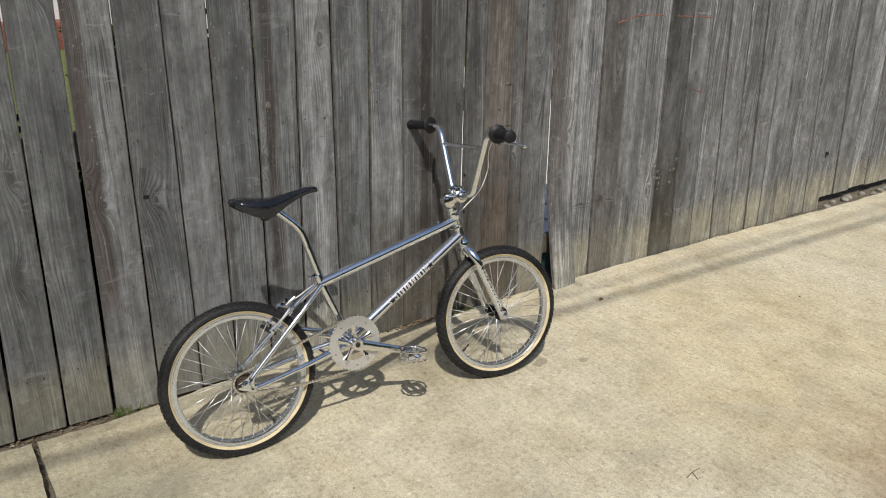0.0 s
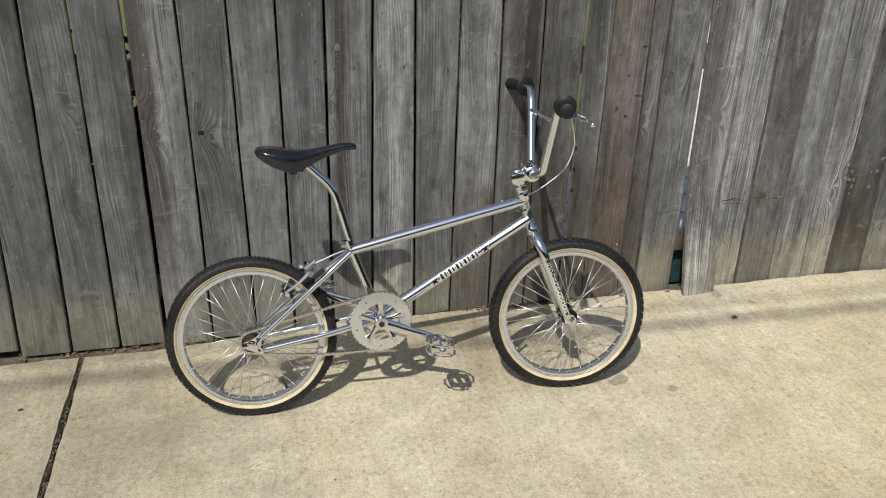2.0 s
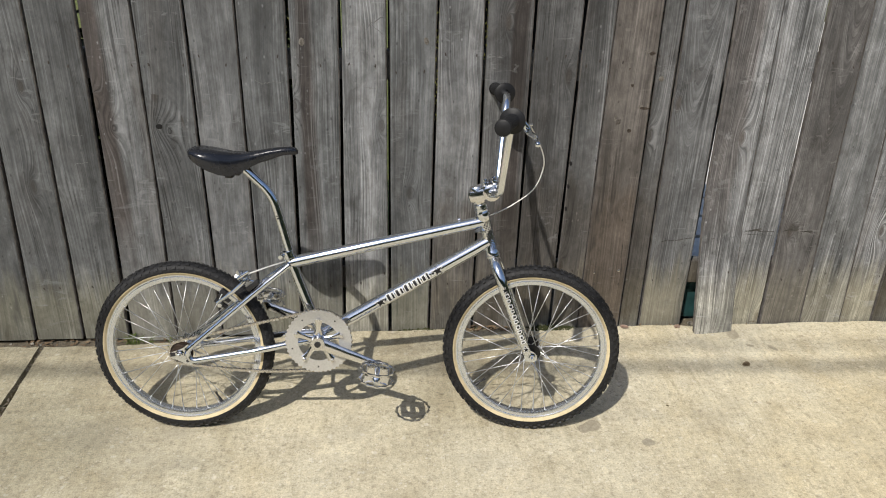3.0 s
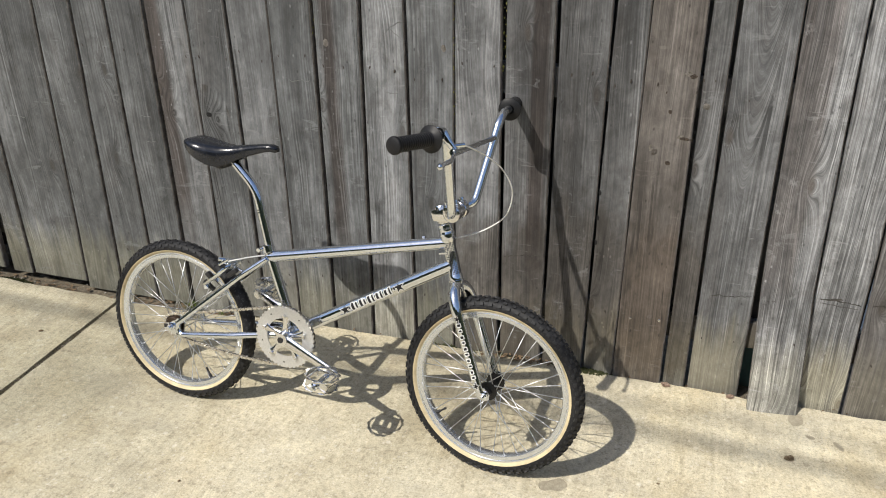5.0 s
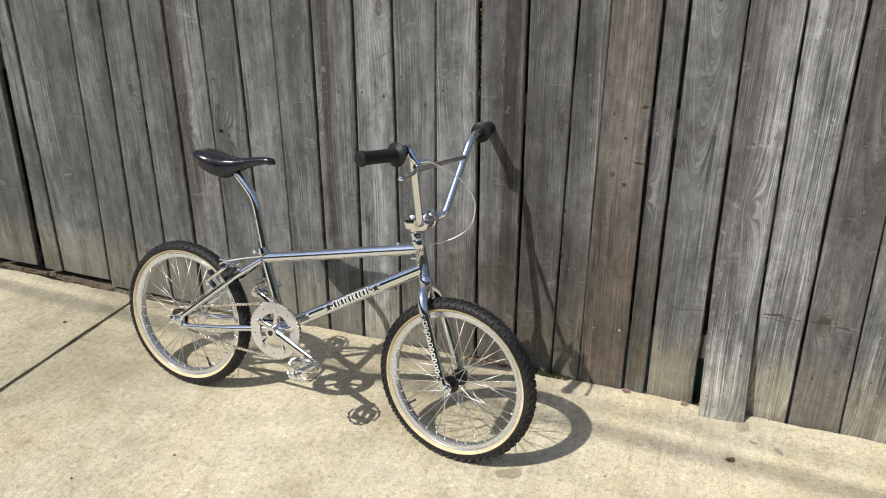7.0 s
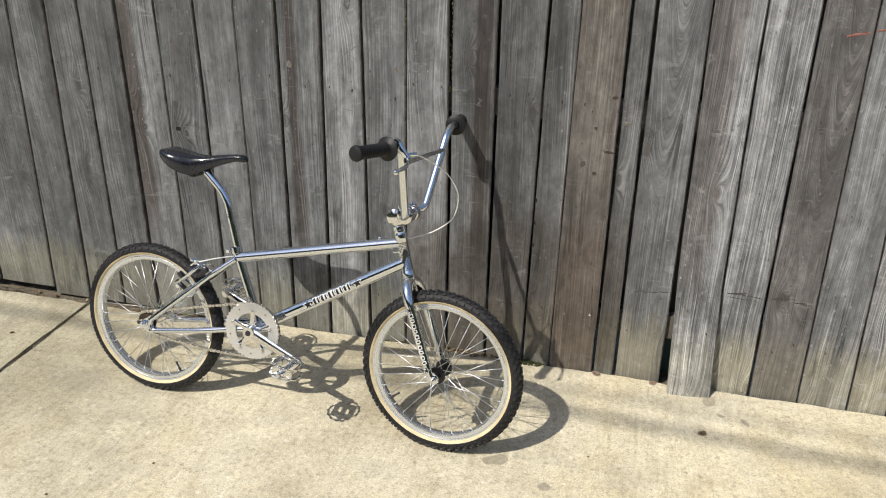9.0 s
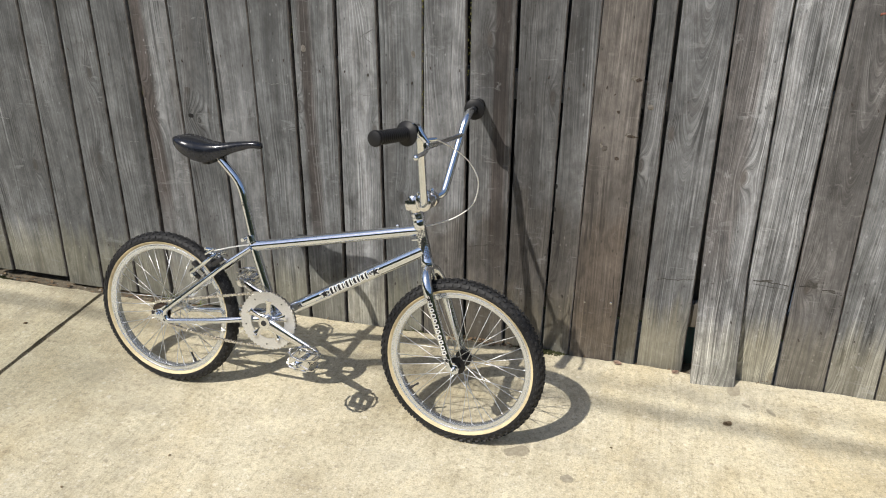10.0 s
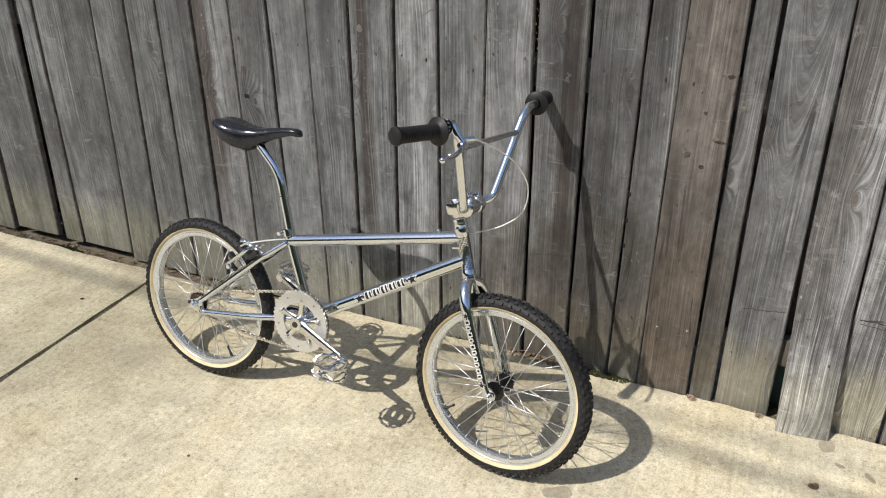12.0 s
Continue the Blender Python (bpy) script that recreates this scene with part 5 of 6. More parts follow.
dist, base = Vector((axis.x, axis.z)).length, math.atan2(axis.z, axis.x)
off = math.asin((cr - gr) / dist)
path = []


def circle(c, r, a0, a1, n):
    return [c + Vector((r * math.cos(a0 + (a1 - a0) * k / n), 0, r * math.sin(a0 + (a1 - a0) * k / n))) for k in range(n + 1)]


up_a, lo_a = base + math.pi / 2 + off, base - math.pi / 2 - off
top = circle(C1, cr, lo_a, up_a, 40)
back = circle(C2, gr, up_a, lo_a + 2 * math.pi, 16)
low0, low1 = back[-1], top[0]
sag = [low0.lerp(low1, k / 12) - Vector((0, 0, 0.012 * math.sin(math.pi * k / 12))) for k in range(1, 12)]
path = top + back + sag + [top[0]]
lengths = [0.0]
for p, q in zip(path, path[1:]):
    lengths.append(lengths[-1] + (q - p).length)
links = int(lengths[-1] / 0.0127) // 2 * 2
verts, faces = [], []


def along(s):
    s %= lengths[-1]
    i = max(k for k in range(len(path)) if lengths[k] <= s)
    i = min(i, len(path) - 2)
    return path[i].lerp(path[i + 1], (s - lengths[i]) / max(1e-9, lengths[i + 1] - lengths[i]))


pitch = lengths[-1] / links
for k in range(links):
    p, q = along(k * pitch), along((k + 1) * pitch)
    d = (q - p).normalized()
    w = Vector((-d.z, 0, d.x))
    ys = (0.0034, 0.0046) if k % 2 else (0.0020, 0.0031)
    for s in (-1, 1):
        b0 = len(verts)
        shape = [(-0.004, 0.0), (-0.0028, 0.0038), (0.0, 0.0042), (pitch / 2, 0.0026), (pitch, 0.0042), (pitch + 0.0028, 0.0038), (pitch + 0.004, 0.0), (pitch + 0.0028, -0.0038), (pitch, -0.0042), (pitch / 2, -0.0026), (0.0, -0.0042), (-0.0028, -0.0038)]
        for y in ys:
            for a, b2 in shape:
                v = p + d * a + w * b2 + Vector((0, s * y, 0))
                verts.append(tuple(v))
        m = len(shape)
        faces.append(tuple(range(b0, b0 + m)))
        faces.append(tuple(range(b0 + 2 * m - 1, b0 + m - 1, -1)))
        for j in range(m):
            faces.append((b0 + j, b0 + (j + 1) % m, b0 + m + (j + 1) % m, b0 + m + j))
    b0 = len(verts)
    for y in (-0.005, 0.005):
        for j in range(8):
            a = 2 * math.pi * j / 8
            verts.append((p.x + 0.0026 * math.cos(a), p.y + y, p.z + 0.0026 * math.sin(a)))
    for j in range(8):
        faces.append((b0 + j, b0 + (j + 1) % 8, b0 + 8 + (j + 1) % 8, b0 + 8 + j))
    faces.append(tuple(range(b0 + 7, b0 - 1, -1)))
    faces.append(tuple(range(b0 + 8, b0 + 16)))
mesh = bpy.data.meshes.new("chain")
mesh.from_pydata(verts, [], faces)
mesh.materials.append(CHAIN_STEEL)
placed("chain", mesh, bicycle, "bright steel roller chain")

# ---------------------------------------------------------------- marks on the fence
def surface_y(x, z):
    """The face of the board at that place."""
    for a, c, y, cup, kick in SURFACE:
        k = z / 1.1
        xl, xr = a[0] + (a[1] - a[0]) * k, c[0] + (c[1] - c[0]) * k
        if xl <= x <= xr:
            f = (x - xl) / (xr - xl)
            return y - kick * (1.12 - 0.24 * f) * max(0.0, 1 - z / 0.55) ** 1.5 + cup * (1 - (2 * f - 1) ** 2)
    return 0.0


def lens(name, x, z, rx, rz, mat, turn=0.0, depth=0.0012, label="", ragged=0.12, n=18):
    """A low oval boss on a board, with an uneven outline."""
    bm = bmesh.new()
    y = surface_y(x, z)
    cs, sn = math.cos(turn), math.sin(turn)

    def at(r, a, d):
        w = r * (1 + ragged * noise.noise((math.cos(a) * 1.5 + x * 9, math.sin(a) * 1.5, z * 7)))
        p, q = rx * w * math.cos(a), rz * w * math.sin(a)
        return bm.verts.new((x + p * cs - q * sn, y + d, z + p * sn + q * cs))

    rings = [[at(r, 2 * math.pi * k / n, d) for k in range(n)] for r, d in ((1.0, 0.004), (1.0, -depth * 0.3), (0.7, -depth), (0.3, -depth * 1.05))]
    for a, c in zip(rings, rings[1:]):
        for k in range(n):
            bm.faces.new((a[k], a[(k + 1) % n], c[(k + 1) % n], c[k]))
    bm.faces.new(rings[-1])
    return part(name, bm, mat, fence, label)


KNOT = earth_material("knot_wood", (0.03, 0.022, 0.017), (0.06, 0.045, 0.034), (0.11, 0.085, 0.065), 160)
KNOT_PALE = earth_material("pale_knot_wood", (0.10, 0.085, 0.07), (0.17, 0.155, 0.135), (0.25, 0.235, 0.21), 120)
KNOT_BROWN = earth_material("brown_knot_wood", (0.05, 0.044, 0.038), (0.10, 0.088, 0.076), (0.16, 0.145, 0.13), 120)
HOLE = material("hole_dark", (0.004, 0.004, 0.004), 0.9)[0]
for x, z, rx, rz, tilt in ((0.509, 1.023, 0.0045, 0.005, 0.0), (0.569, 0.980, 0.0095, 0.0055, 0.15), (0.503, 0.932, 0.006, 0.006, 0.4), (0.520, 0.880, 0.006, 0.0065, 0.6), (0.568, 0.808, 0.0165, 0.0042, -0.12), (0.529, 0.734, 0.0075, 0.0055, -0.4)):
    lens("knot", x, z, rx, rz, KNOT, tilt, 0.0004, ragged=0.4, label="dark knot in a brown board")
lens("knot", 0.482, 0.760, 0.021, 0.008, KNOT_BROWN, 0.35, 0.0004, ragged=0.5, label="pale swirled knot in a brown board")
lens("knot", -0.487, 1.005, 0.0085, 0.012, KNOT_PALE, 0.0, label="pale orange knot on a grey board")
lens("knot", -0.12, 1.01, 0.007, 0.011, KNOT_PALE, 0.2, label="pale knot on a grey board")
lens("knot", 0.612, 0.90, 0.0085, 0.009, KNOT_PALE, 0.9, label="pale chip on a grey board")
# a black boss on the board paints the shade inside a knot hole
lens("knot_hole_dark", -0.930, 0.745, 0.0105, 0.008, HOLE, 0.0, 0.0006, "black boss painted as the dark of a knot hole", 0.2)
for z in (0.623, 0.543, 0.462):
    lens("knot", 0.3525, z, 0.004, 0.008, HOLE, 0.1, label="dark half knot at a board edge")
# likewise a broken hole, its inner dark put on in black
lens("knot_hole_dark", 3.045, 0.335, 0.036, 0.018, HOLE, 0.05, 0.0008, "black boss painted as the dark of a broken hole between boards", 0.5)
lens("nail_head", 0.562, 0.224, 0.0042, 0.0042, ALLOY, 0, 0.0016, "bright new nail head", 0.0)
lens("nail_head", 0.476, 0.216, 0.003, 0.003, ALLOY, 0, 0.0012, "bright new nail head", 0.0)


def scratch(name, pts, width, mat, label, jag=0.0, lift=0.0004):
    """A thin raised or dark line across the boards, broken at their joints."""
    bm = bmesh.new()
    line = rounded(pts, 22)
    last = None
    for k, p in enumerate(line):
        x, z = p[0], p[2]
        y = surface_y(x, z)
        w = width * (0.55 + 0.9 * abs(noise.noise((x * 40, z * 40, 1))))
        dz = jag * (noise.noise((x * 55, 3, z * 5)) + 0.5 * noise.noise((x * 160, 7, z * 5)))
        if any(abs(x - (c[0] + (c[1] - c[0]) * z / 1.1)) < 0.006 for a, c, *_ in SURFACE):
            last = None
            continue
        now = [bm.verts.new((x, y + d, z + dz + s * w)) for s, d in ((-1, 0.0006), (-0.5, -lift), (0.5, -lift), (1, 0.0006))]
        if last:
            for j in range(3):
                bm.faces.new((last[j], now[j], now[j + 1], last[j + 1]))
        last = now
    return part(name, bm, mat, fence, label)


SCAR = earth_material("scarred_wood", (0.022, 0.02, 0.018), (0.05, 0.045, 0.04), (0.1, 0.095, 0.085), 150)
SMUDGE = earth_material("dark_smudge", (0.045, 0.041, 0.037), (0.075, 0.07, 0.064), (0.12, 0.114, 0.106), 150)
CHALK_RED = earth_material("red_crayon", (0.24, 0.1, 0.075), (0.34, 0.13, 0.095), (0.26, 0.17, 0.145), 140)
CHALK = earth_material("pale_scuff", (0.12, 0.123, 0.12), (0.2, 0.205, 0.2), (0.3, 0.305, 0.295), 170)
scratch("saw_scar", [(0.70, 0, 0.332), (0.78, 0, 0.340), (0.81, 0, 0.346)], 0.0017, SCAR, "thin dark saw scar", 0.005)
scratch("saw_scar", [(0.85, 0, 0.352), (0.92, 0, 0.355), (0.96, 0, 0.358)], 0.0024, SCAR, "thin dark saw scar", 0.006)
scratch("saw_scar", [(0.990, 0, 0.371), (1.03, 0, 0.373), (1.06, 0, 0.370), (1.095, 0, 0.366)], 0.0026, SCAR, "ragged dark saw scar", 0.0035)
scratch("saw_scar", [(0.992, 0, 0.360), (1.04, 0, 0.357), (1.09, 0, 0.353)], 0.0012, SCAR, "thin dark saw scar", 0.003)
scratch("saw_scar", [(1.125, 0, 0.372), (1.15, 0, 0.377), (1.175, 0, 0.372)], 0.0032, SCAR, "ragged dark saw scar", 0.004)
scratch("saw_scar", [(1.185, 0, 0.370), (1.215, 0, 0.366), (1.25, 0, 0.360)], 0.0038, SCAR, "ragged dark saw scar", 0.004)
for x, z, rx, rz in ((1.160, 0.381, 0.017, 0.010), (1.150, 0.392, 0.008, 0.006), (1.225, 0.369, 0.015, 0.004), (1.030, 0.375, 0.014, 0.004)):
    lens("smudge", x, z, rx, rz, SMUDGE, 0.1, 0.0005, "dark smudge round a saw scar", 0.9, 26)
scratch("saw_scar", [(0.070, 0, 0.369), (0.13, 0, 0.381), (0.198, 0, 0.388)], 0.0026, SCAR, "thin dark saw scar", 0.005)
scratch("saw_scar", [(0.215, 0, 0.376), (0.25, 0, 0.378), (0.29, 0, 0.372)], 0.0014, SCAR, "thin dark saw scar", 0.005)
scratch("crayon_line", [(1.165, 0, 1.200), (1.293, 0, 1.224), (1.46, 0, 1.219)], 0.0045, CHALK_RED, "faint red crayon line", 0.006, 0.0016)
scratch("crayon_line", [(1.56, 0, 1.210), (1.68, 0, 1.203), (1.811, 0, 1.193)], 0.0038, CHALK_RED, "faint red crayon line", 0.006, 0.0016)
scratch("crayon_line", [(1.72, 0, 0.86), (1.79, 0, 0.835), (1.83, 0, 0.84)], 0.0022, CHALK_RED, "faint red crayon line", 0.006, 0.0016)
for pts in (((-0.350, 0, 1.02), (-0.30, 0, 1.045), (-0.24, 0, 1.085)), ((-0.345, 0, 1.075), (-0.29, 0, 1.055), (-0.25, 0, 1.03)), ((-0.355, 0, 0.86), (-0.31, 0, 0.868), (-0.26, 0, 0.865)),
            ((-1.20, 0, 0.72), (-1.17, 0, 0.715), (-1.14, 0, 0.718)), ((-0.63, 0, 0.886), (-0.60, 0, 0.884), (-0.55, 0, 0.885)), ((-1.78, 0, 0.668), (-1.74, 0, 0.67), (-1.70, 0, 0.668)), ((-1.20, 0, 0.62), (-1.17, 0, 0.628), (-1.145, 0, 0.622))):
    scratch("scuff", pts, 0.0012, CHALK, "pale scuff across a board", 0.007)

rng = random.Random(21)
for x0, z0, n in ((1.505, 0.615, 9), (1.56, 0.42, 5), (1.66, 0.47, 4), (1.875, 0.76, 3), (2.16, 0.80, 4)):
    for _ in range(n):
        x, z = x0 + rng.gauss(0, 0.012), z0 + rng.gauss(0, 0.045)
        lens("chalk_spot", x, z, rng.uniform(0.003, 0.009), rng.uniform(0.005, 0.014), CHALK, rng.uniform(-0.5, 0.5), 0.0004, "pale chalky rubbed spot", 0.9, 16)
for x, z, rx, rz, tilt in ((0.556, 0.985, 0.012, 0.006, 0.2), (0.556, 0.813, 0.010, 0.006, -0.2), (0.497, 0.880, 0.009, 0.007, 0.4), (0.470, 0.772, 0.019, 0.009, 0.4), (0.478, 1.02, 0.010, 0.008, 0.3)):
    lens("knot_halo", x, z, rx, rz, KNOT_PALE, tilt, 0.0003, "pale wood round a knot", 0.7, 20)

# ---------------------------------------------------------------- along the foot of the fence
STONE_BROWN = earth_material("brown_stone", (0.07, 0.06, 0.045), (0.13, 0.11, 0.085), (0.2, 0.175, 0.14), 40)
STONE = earth_material("grey_stone", (0.16, 0.15, 0.13), (0.27, 0.25, 0.21), (0.4, 0.37, 0.31), 40)
LEAF = earth_material("dry_leaf", (0.09, 0.06, 0.03), (0.18, 0.12, 0.07), (0.26, 0.2, 0.12), 60)
LEAF_DULL = earth_material("dull_leaf", (0.17, 0.12, 0.07), (0.27, 0.2, 0.125), (0.38, 0.3, 0.2), 60)
LEAF_PINK = earth_material("bleached_leaf", (0.35, 0.22, 0.16), (0.5, 0.36, 0.28), (0.62, 0.52, 0.43), 60)


def pebble(x, y, size, mat, name="stone", label="grey pebble beside the fence", squash=0.6, z=None, seed=0):
    bm = bmesh.new()
    bmesh.ops.create_icosphere(bm, subdivisions=2, radius=1.0)
    for v in bm.verts:
        n = 1 + 0.35 * noise.noise(v.co * 1.3 + Vector((seed * 3.1, x * 7, y * 5)))
        v.co = Vector((v.co.x * size * n, v.co.y * size * 0.8 * n, v.co.z * size * squash * n))
    base = GROUND_Z if z is None else z
    ob = part(name, bm, mat, at=Matrix.Translation((x, y, base + size * squash * 0.75)) @ pose(0, 0, 0, 0, 0, seed * 47))
    return tagged(ob, label, "stone", group="stones under the fence")


rng = random.Random(5)
for k in range(9):
    pebble(3.05 + 0.09 * k + rng.uniform(-0.03, 0.03), rng.uniform(0.0, 0.06), rng.uniform(0.014, 0.03), STONE_BROWN, seed=k, label="brown stone in the soil under the fence")
for k in range(8):
    pebble(3.1 + 0.11 * k + rng.uniform(-0.03, 0.03), rng.uniform(-0.035, 0.015), rng.uniform(0.02, 0.034), STONE, seed=k + 80, label="pale stone in the soil under the fence", z=-0.016)
for k in range(26):
    pebble(rng.uniform(-2.7, -1.0), rng.uniform(-0.06, 0.0), rng.uniform(0.004, 0.011), STONE, seed=k + 40, label="small pebble in the soil strip")


def litter(name, label, mat, count, box, size, seed):
    """Scraps of bark, leaf and grit strewn on the soil, as one heap of stuff."""
    rng = random.Random(seed)
    verts, faces = [], []
    for _ in range(count):
        x, y = rng.uniform(*box[0]), rng.uniform(*box[1])
        s, a, tip = rng.uniform(*size), rng.uniform(0, 6.28), rng.uniform(-0.5, 0.5)
        z = box[2] + rng.uniform(0.0, 0.006)
        b0 = len(verts)
        for p, q, r in ((-1, 0, 0), (0, 0.45, 0.25), (1, 0, 0.1), (0, -0.45, 0.0), (0, 0, -0.3)):
            verts.append((x + s * (p * math.cos(a) - q * math.sin(a)), y + s * (p * math.sin(a) + q * math.cos(a)), z + s * (r + tip * p * 0.4)))
        faces += [(b0, b0 + 1, b0 + 2), (b0, b0 + 2, b0 + 3), (b0, b0 + 3, b0 + 4), (b0 + 3, b0 + 2, b0 + 4), (b0 + 1, b0, b0 + 4), (b0 + 2, b0 + 1, b0 + 4)]
    mesh = bpy.data.meshes.new(name)
    mesh.from_pydata(verts, [], faces)
    mesh.materials.append(mat)
    return tagged(new(name, mesh), label, "debris", kind="stuff")


litter("leaf_litter", "brown scraps of bark and leaf in the soil strip", LEAF, 420, ((-3.2, -0.95), (-0.075, 0.01), GROUND_Z + 0.006), (0.004, 0.014), 1)
litter("leaf_litter", "brown scraps of leaf along the foot of the boards", LEAF, 70, ((-0.9, 3.0), (-0.02, 0.004), -0.002), (0.003, 0.008), 2)
litter("leaf_litter", "brown leaf scraps gathered at the foot of the boards", LEAF, 90, ((0.0, 0.24), (-0.03, 0.0), 0.001), (0.004, 0.012), 7)
litter("grit", "brown grit and leaf scraps in the slab joint", STONE_BROWN, 700, ((-1.402, -1.388), (-3.0, -0.07), -0.007), (0.002, 0.008), 3)
litter("grit", "pale grit along the foot of the fence", STONE, 240, ((-3.0, 3.6), (-0.08, 0.0), -0.006), (0.002, 0.006), 4)


def moss(x0, x1, y, z0, height, count, seed, label, mat=MOSS):
    """A low cushion of tufts."""
    rng = random.Random(seed)
    verts, faces = [], []
    for _ in range(count):
        f = rng.random()
        x = x0 + (x1 - x0) * f
        h = height * (0.35 + 0.65 * math.sin(math.pi * f)) * rng.uniform(0.4, 1.0)
        yy = y + rng.uniform(-0.018, 0.008)
        r, b0 = rng.uniform(0.003, 0.008), len(verts)
        for k in range(5):
            a = 2 * math.pi * k / 5 + rng.random()
            verts.append((x + r * math.cos(a), yy + r * math.sin(a), z0))
        verts.append((x + rng.uniform(-0.004, 0.004), yy - rng.uniform(0, 0.006), z0 + h))
        faces += [(b0 + k, b0 + (k + 1) % 5, b0 + 5) for k in range(5)]
    mesh = bpy.data.meshes.new("moss")
    mesh.from_pydata(verts, [], faces)
    mesh.materials.append(mat)
    return tagged(new("moss", mesh), label, "moss", kind="stuff")


moss(0.235, 0.440, -0.010, -0.008, 0.022, 620, 1, "olive green moss cushion at the foot of the boards")
moss(-0.20, 0.12, -0.002, -0.008, 0.016, 220, 2, "dark green moss at the foot of the boards")
moss(-2.72, -2.45, -0.03, -0.03, 0.030, 420, 3, "olive green moss in the soil strip")
moss(-2.02, -1.86, -0.03, -0.03, 0.026, 320, 4, "olive green moss in the soil strip")
LICHEN = earth_material("lichen", (0.10, 0.105, 0.025), (0.19, 0.195, 0.05), (0.32, 0.32, 0.12), 120)


def lichen(index, z0, z1, count, seed):
    """Crumbs of lichen clinging to the edge of a board, inside a gap of the fence."""
    rng = random.Random(seed)
    (foot, high), gap = EDGES[index], WIDE_GAP.get(index, 0.007)
    verts, faces = [], []
    for _ in range(count):
        z = z0 + (z1 - z0) * rng.random()
        x = foot + (high - foot) * z / 1.1 - gap * rng.choice((rng.uniform(0.0, 0.25), rng.uniform(0.75, 1.0)))
        y, q, b0 = rng.uniform(0.004, 0.012), rng.uniform(0.0012, 0.0032), len(verts)
        for dx, dy, dz in ((1, 0, 0), (-1, 0, 0), (0, 1, 0), (0, -1, 0), (0, 0, 1.6), (0, 0, -1.6)):
            w = q * rng.uniform(0.6, 1.2)
            verts.append((x + dx * w, y + dy * w, z + dz * w))
        faces += [tuple(b0 + i for i in f) for f in ((0, 2, 4), (2, 1, 4), (1, 3, 4), (3, 0, 4), (2, 0, 5), (1, 2, 5), (3, 1, 5), (0, 3, 5))]
    mesh = bpy.data.meshes.new("lichen")
    mesh.from_pydata(verts, [], faces)
    mesh.materials.append(LICHEN)
    return tagged(new("lichen", mesh), "yellow-green lichen crumbs on the board edges", "lichen", kind="stuff")


lichen(22, 0.75, 1.75, 120, 1)
lichen(23, 0.95, 1.75, 90, 2)
lichen(19, 1.0, 1.7, 60, 3)
moss(-0.55, -0.36, -0.022, -0.02, 0.022, 240, 5, "dark leaf mould and moss by the boards", SOIL)


def weed(x, y, seed):
    """A small tuft of grass blades in the soil."""
    rng = random.Random(seed)
    verts, faces = [], []
    for _ in range(16):
        a, l, w = rng.uniform(0, 6.28), rng.uniform(0.02, 0.055), rng.uniform(0.0012, 0.0025)
        d = Vector((math.cos(a), math.sin(a), 0))
        s = Vector((-d.y, d.x, 0))
        base = Vector((x + rng.uniform(-0.012, 0.012), y + rng.uniform(-0.008, 0.008), GROUND_Z))
        b0 = len(verts)
        for f, h in ((0, 0), (0.4, 0.7), (1.0, 0.75)):
            p = base + d * l * 0.8 * f + Vector((0, 0, l * h))
            k = w * (1 - 0.8 * f)
            verts += [tuple(p - s * k), tuple(p + s * k)]
        faces += [(b0, b0 + 1, b0 + 3, b0 + 2), (b0 + 2, b0 + 3, b0 + 5, b0 + 4)]
    mesh = bpy.data.meshes.new("weed")
    mesh.from_pydata(verts, [], faces)
    mesh.materials.append(GRASS)
    return tagged(new("weed", mesh), "small green weed tuft between slab and fence", "weed", group="weeds along the fence")


GRASS = earth_material("grass_blade", (0.06, 0.09, 0.015), (0.1, 0.14, 0.03), (0.17, 0.18, 0.06), 60)
for k, (x, y) in enumerate(((-1.115, -0.03), (-1.095, -0.045), (-1.06, -0.05), (-1.13, -0.02), (3.35, -0.03), (3.42, -0.02), (-0.98, -0.045))):
    weed(x, y, k)


def leaf(x, y, size, mat, turn, label, z=0.0):
    """A curled dry leaf lying on the slab."""
    bm = bmesh.new()
    rows = []
    for i in range(7):
        f = i / 6
        w = size * 0.42 * math.sin(math.pi * min(1, f * 0.96 + 0.03)) ** 0.7
        rows.append([bm.verts.new((size * (f - 0.5), w * g, size * (0.10 * g * g + 0.16 * (f - 0.4) ** 2) + 0.0012)) for g in (-1, -0.5, 0, 0.5, 1)])
    for a, c in zip(rows, rows[1:]):
        for j in range(4):
            bm.faces.new((a[j], a[j + 1], c[j + 1], c[j]))
    bmesh.ops.solidify(bm, geom=bm.faces[:], thickness=0.0008)
    ob = part("leaf", bm, mat, at=pose(x, y, z, 0, 0, turn))
    return tagged(ob, label, "leaf", group="litter on the slab")


leaf(0.957, -0.263, 0.028, LEAF_DULL, 12, "curled brown leaf lying on the concrete")
leaf(0.962, -0.258, 0.022, LEAF, 80, "curled brown leaf lying on the concrete")
leaf(0.607, -0.020, 0.030, LEAF_PINK, -20, "bleached pinkish leaf against the fence")
leaf(0.800, -0.024, 0.026, LEAF_PINK, 35, "bleached leaf against the fence")
leaf(0.856, -0.008, 0.030, STONE, 60, "grey scrap wedged under the board")
leaf(-1.44, -0.062, 0.02, LEAF_PINK, 15, "pale leaf scrap in the soil strip", GROUND_Z)
leaf(1.779, -0.734, 0.012, LEAF, 40, "tiny brown scrap on the concrete")
leaf(0.222, -1.166, 0.009, LEAF_DULL, 0, "tiny brown scrap on the concrete")
leaf(-0.622, -0.832, 0.009, LEAF_DULL, 70, "tiny brown scrap on the concrete")
leaf(0.619, -0.465, 0.009, LEAF_DULL, 10, "tiny brown scrap on the concrete")
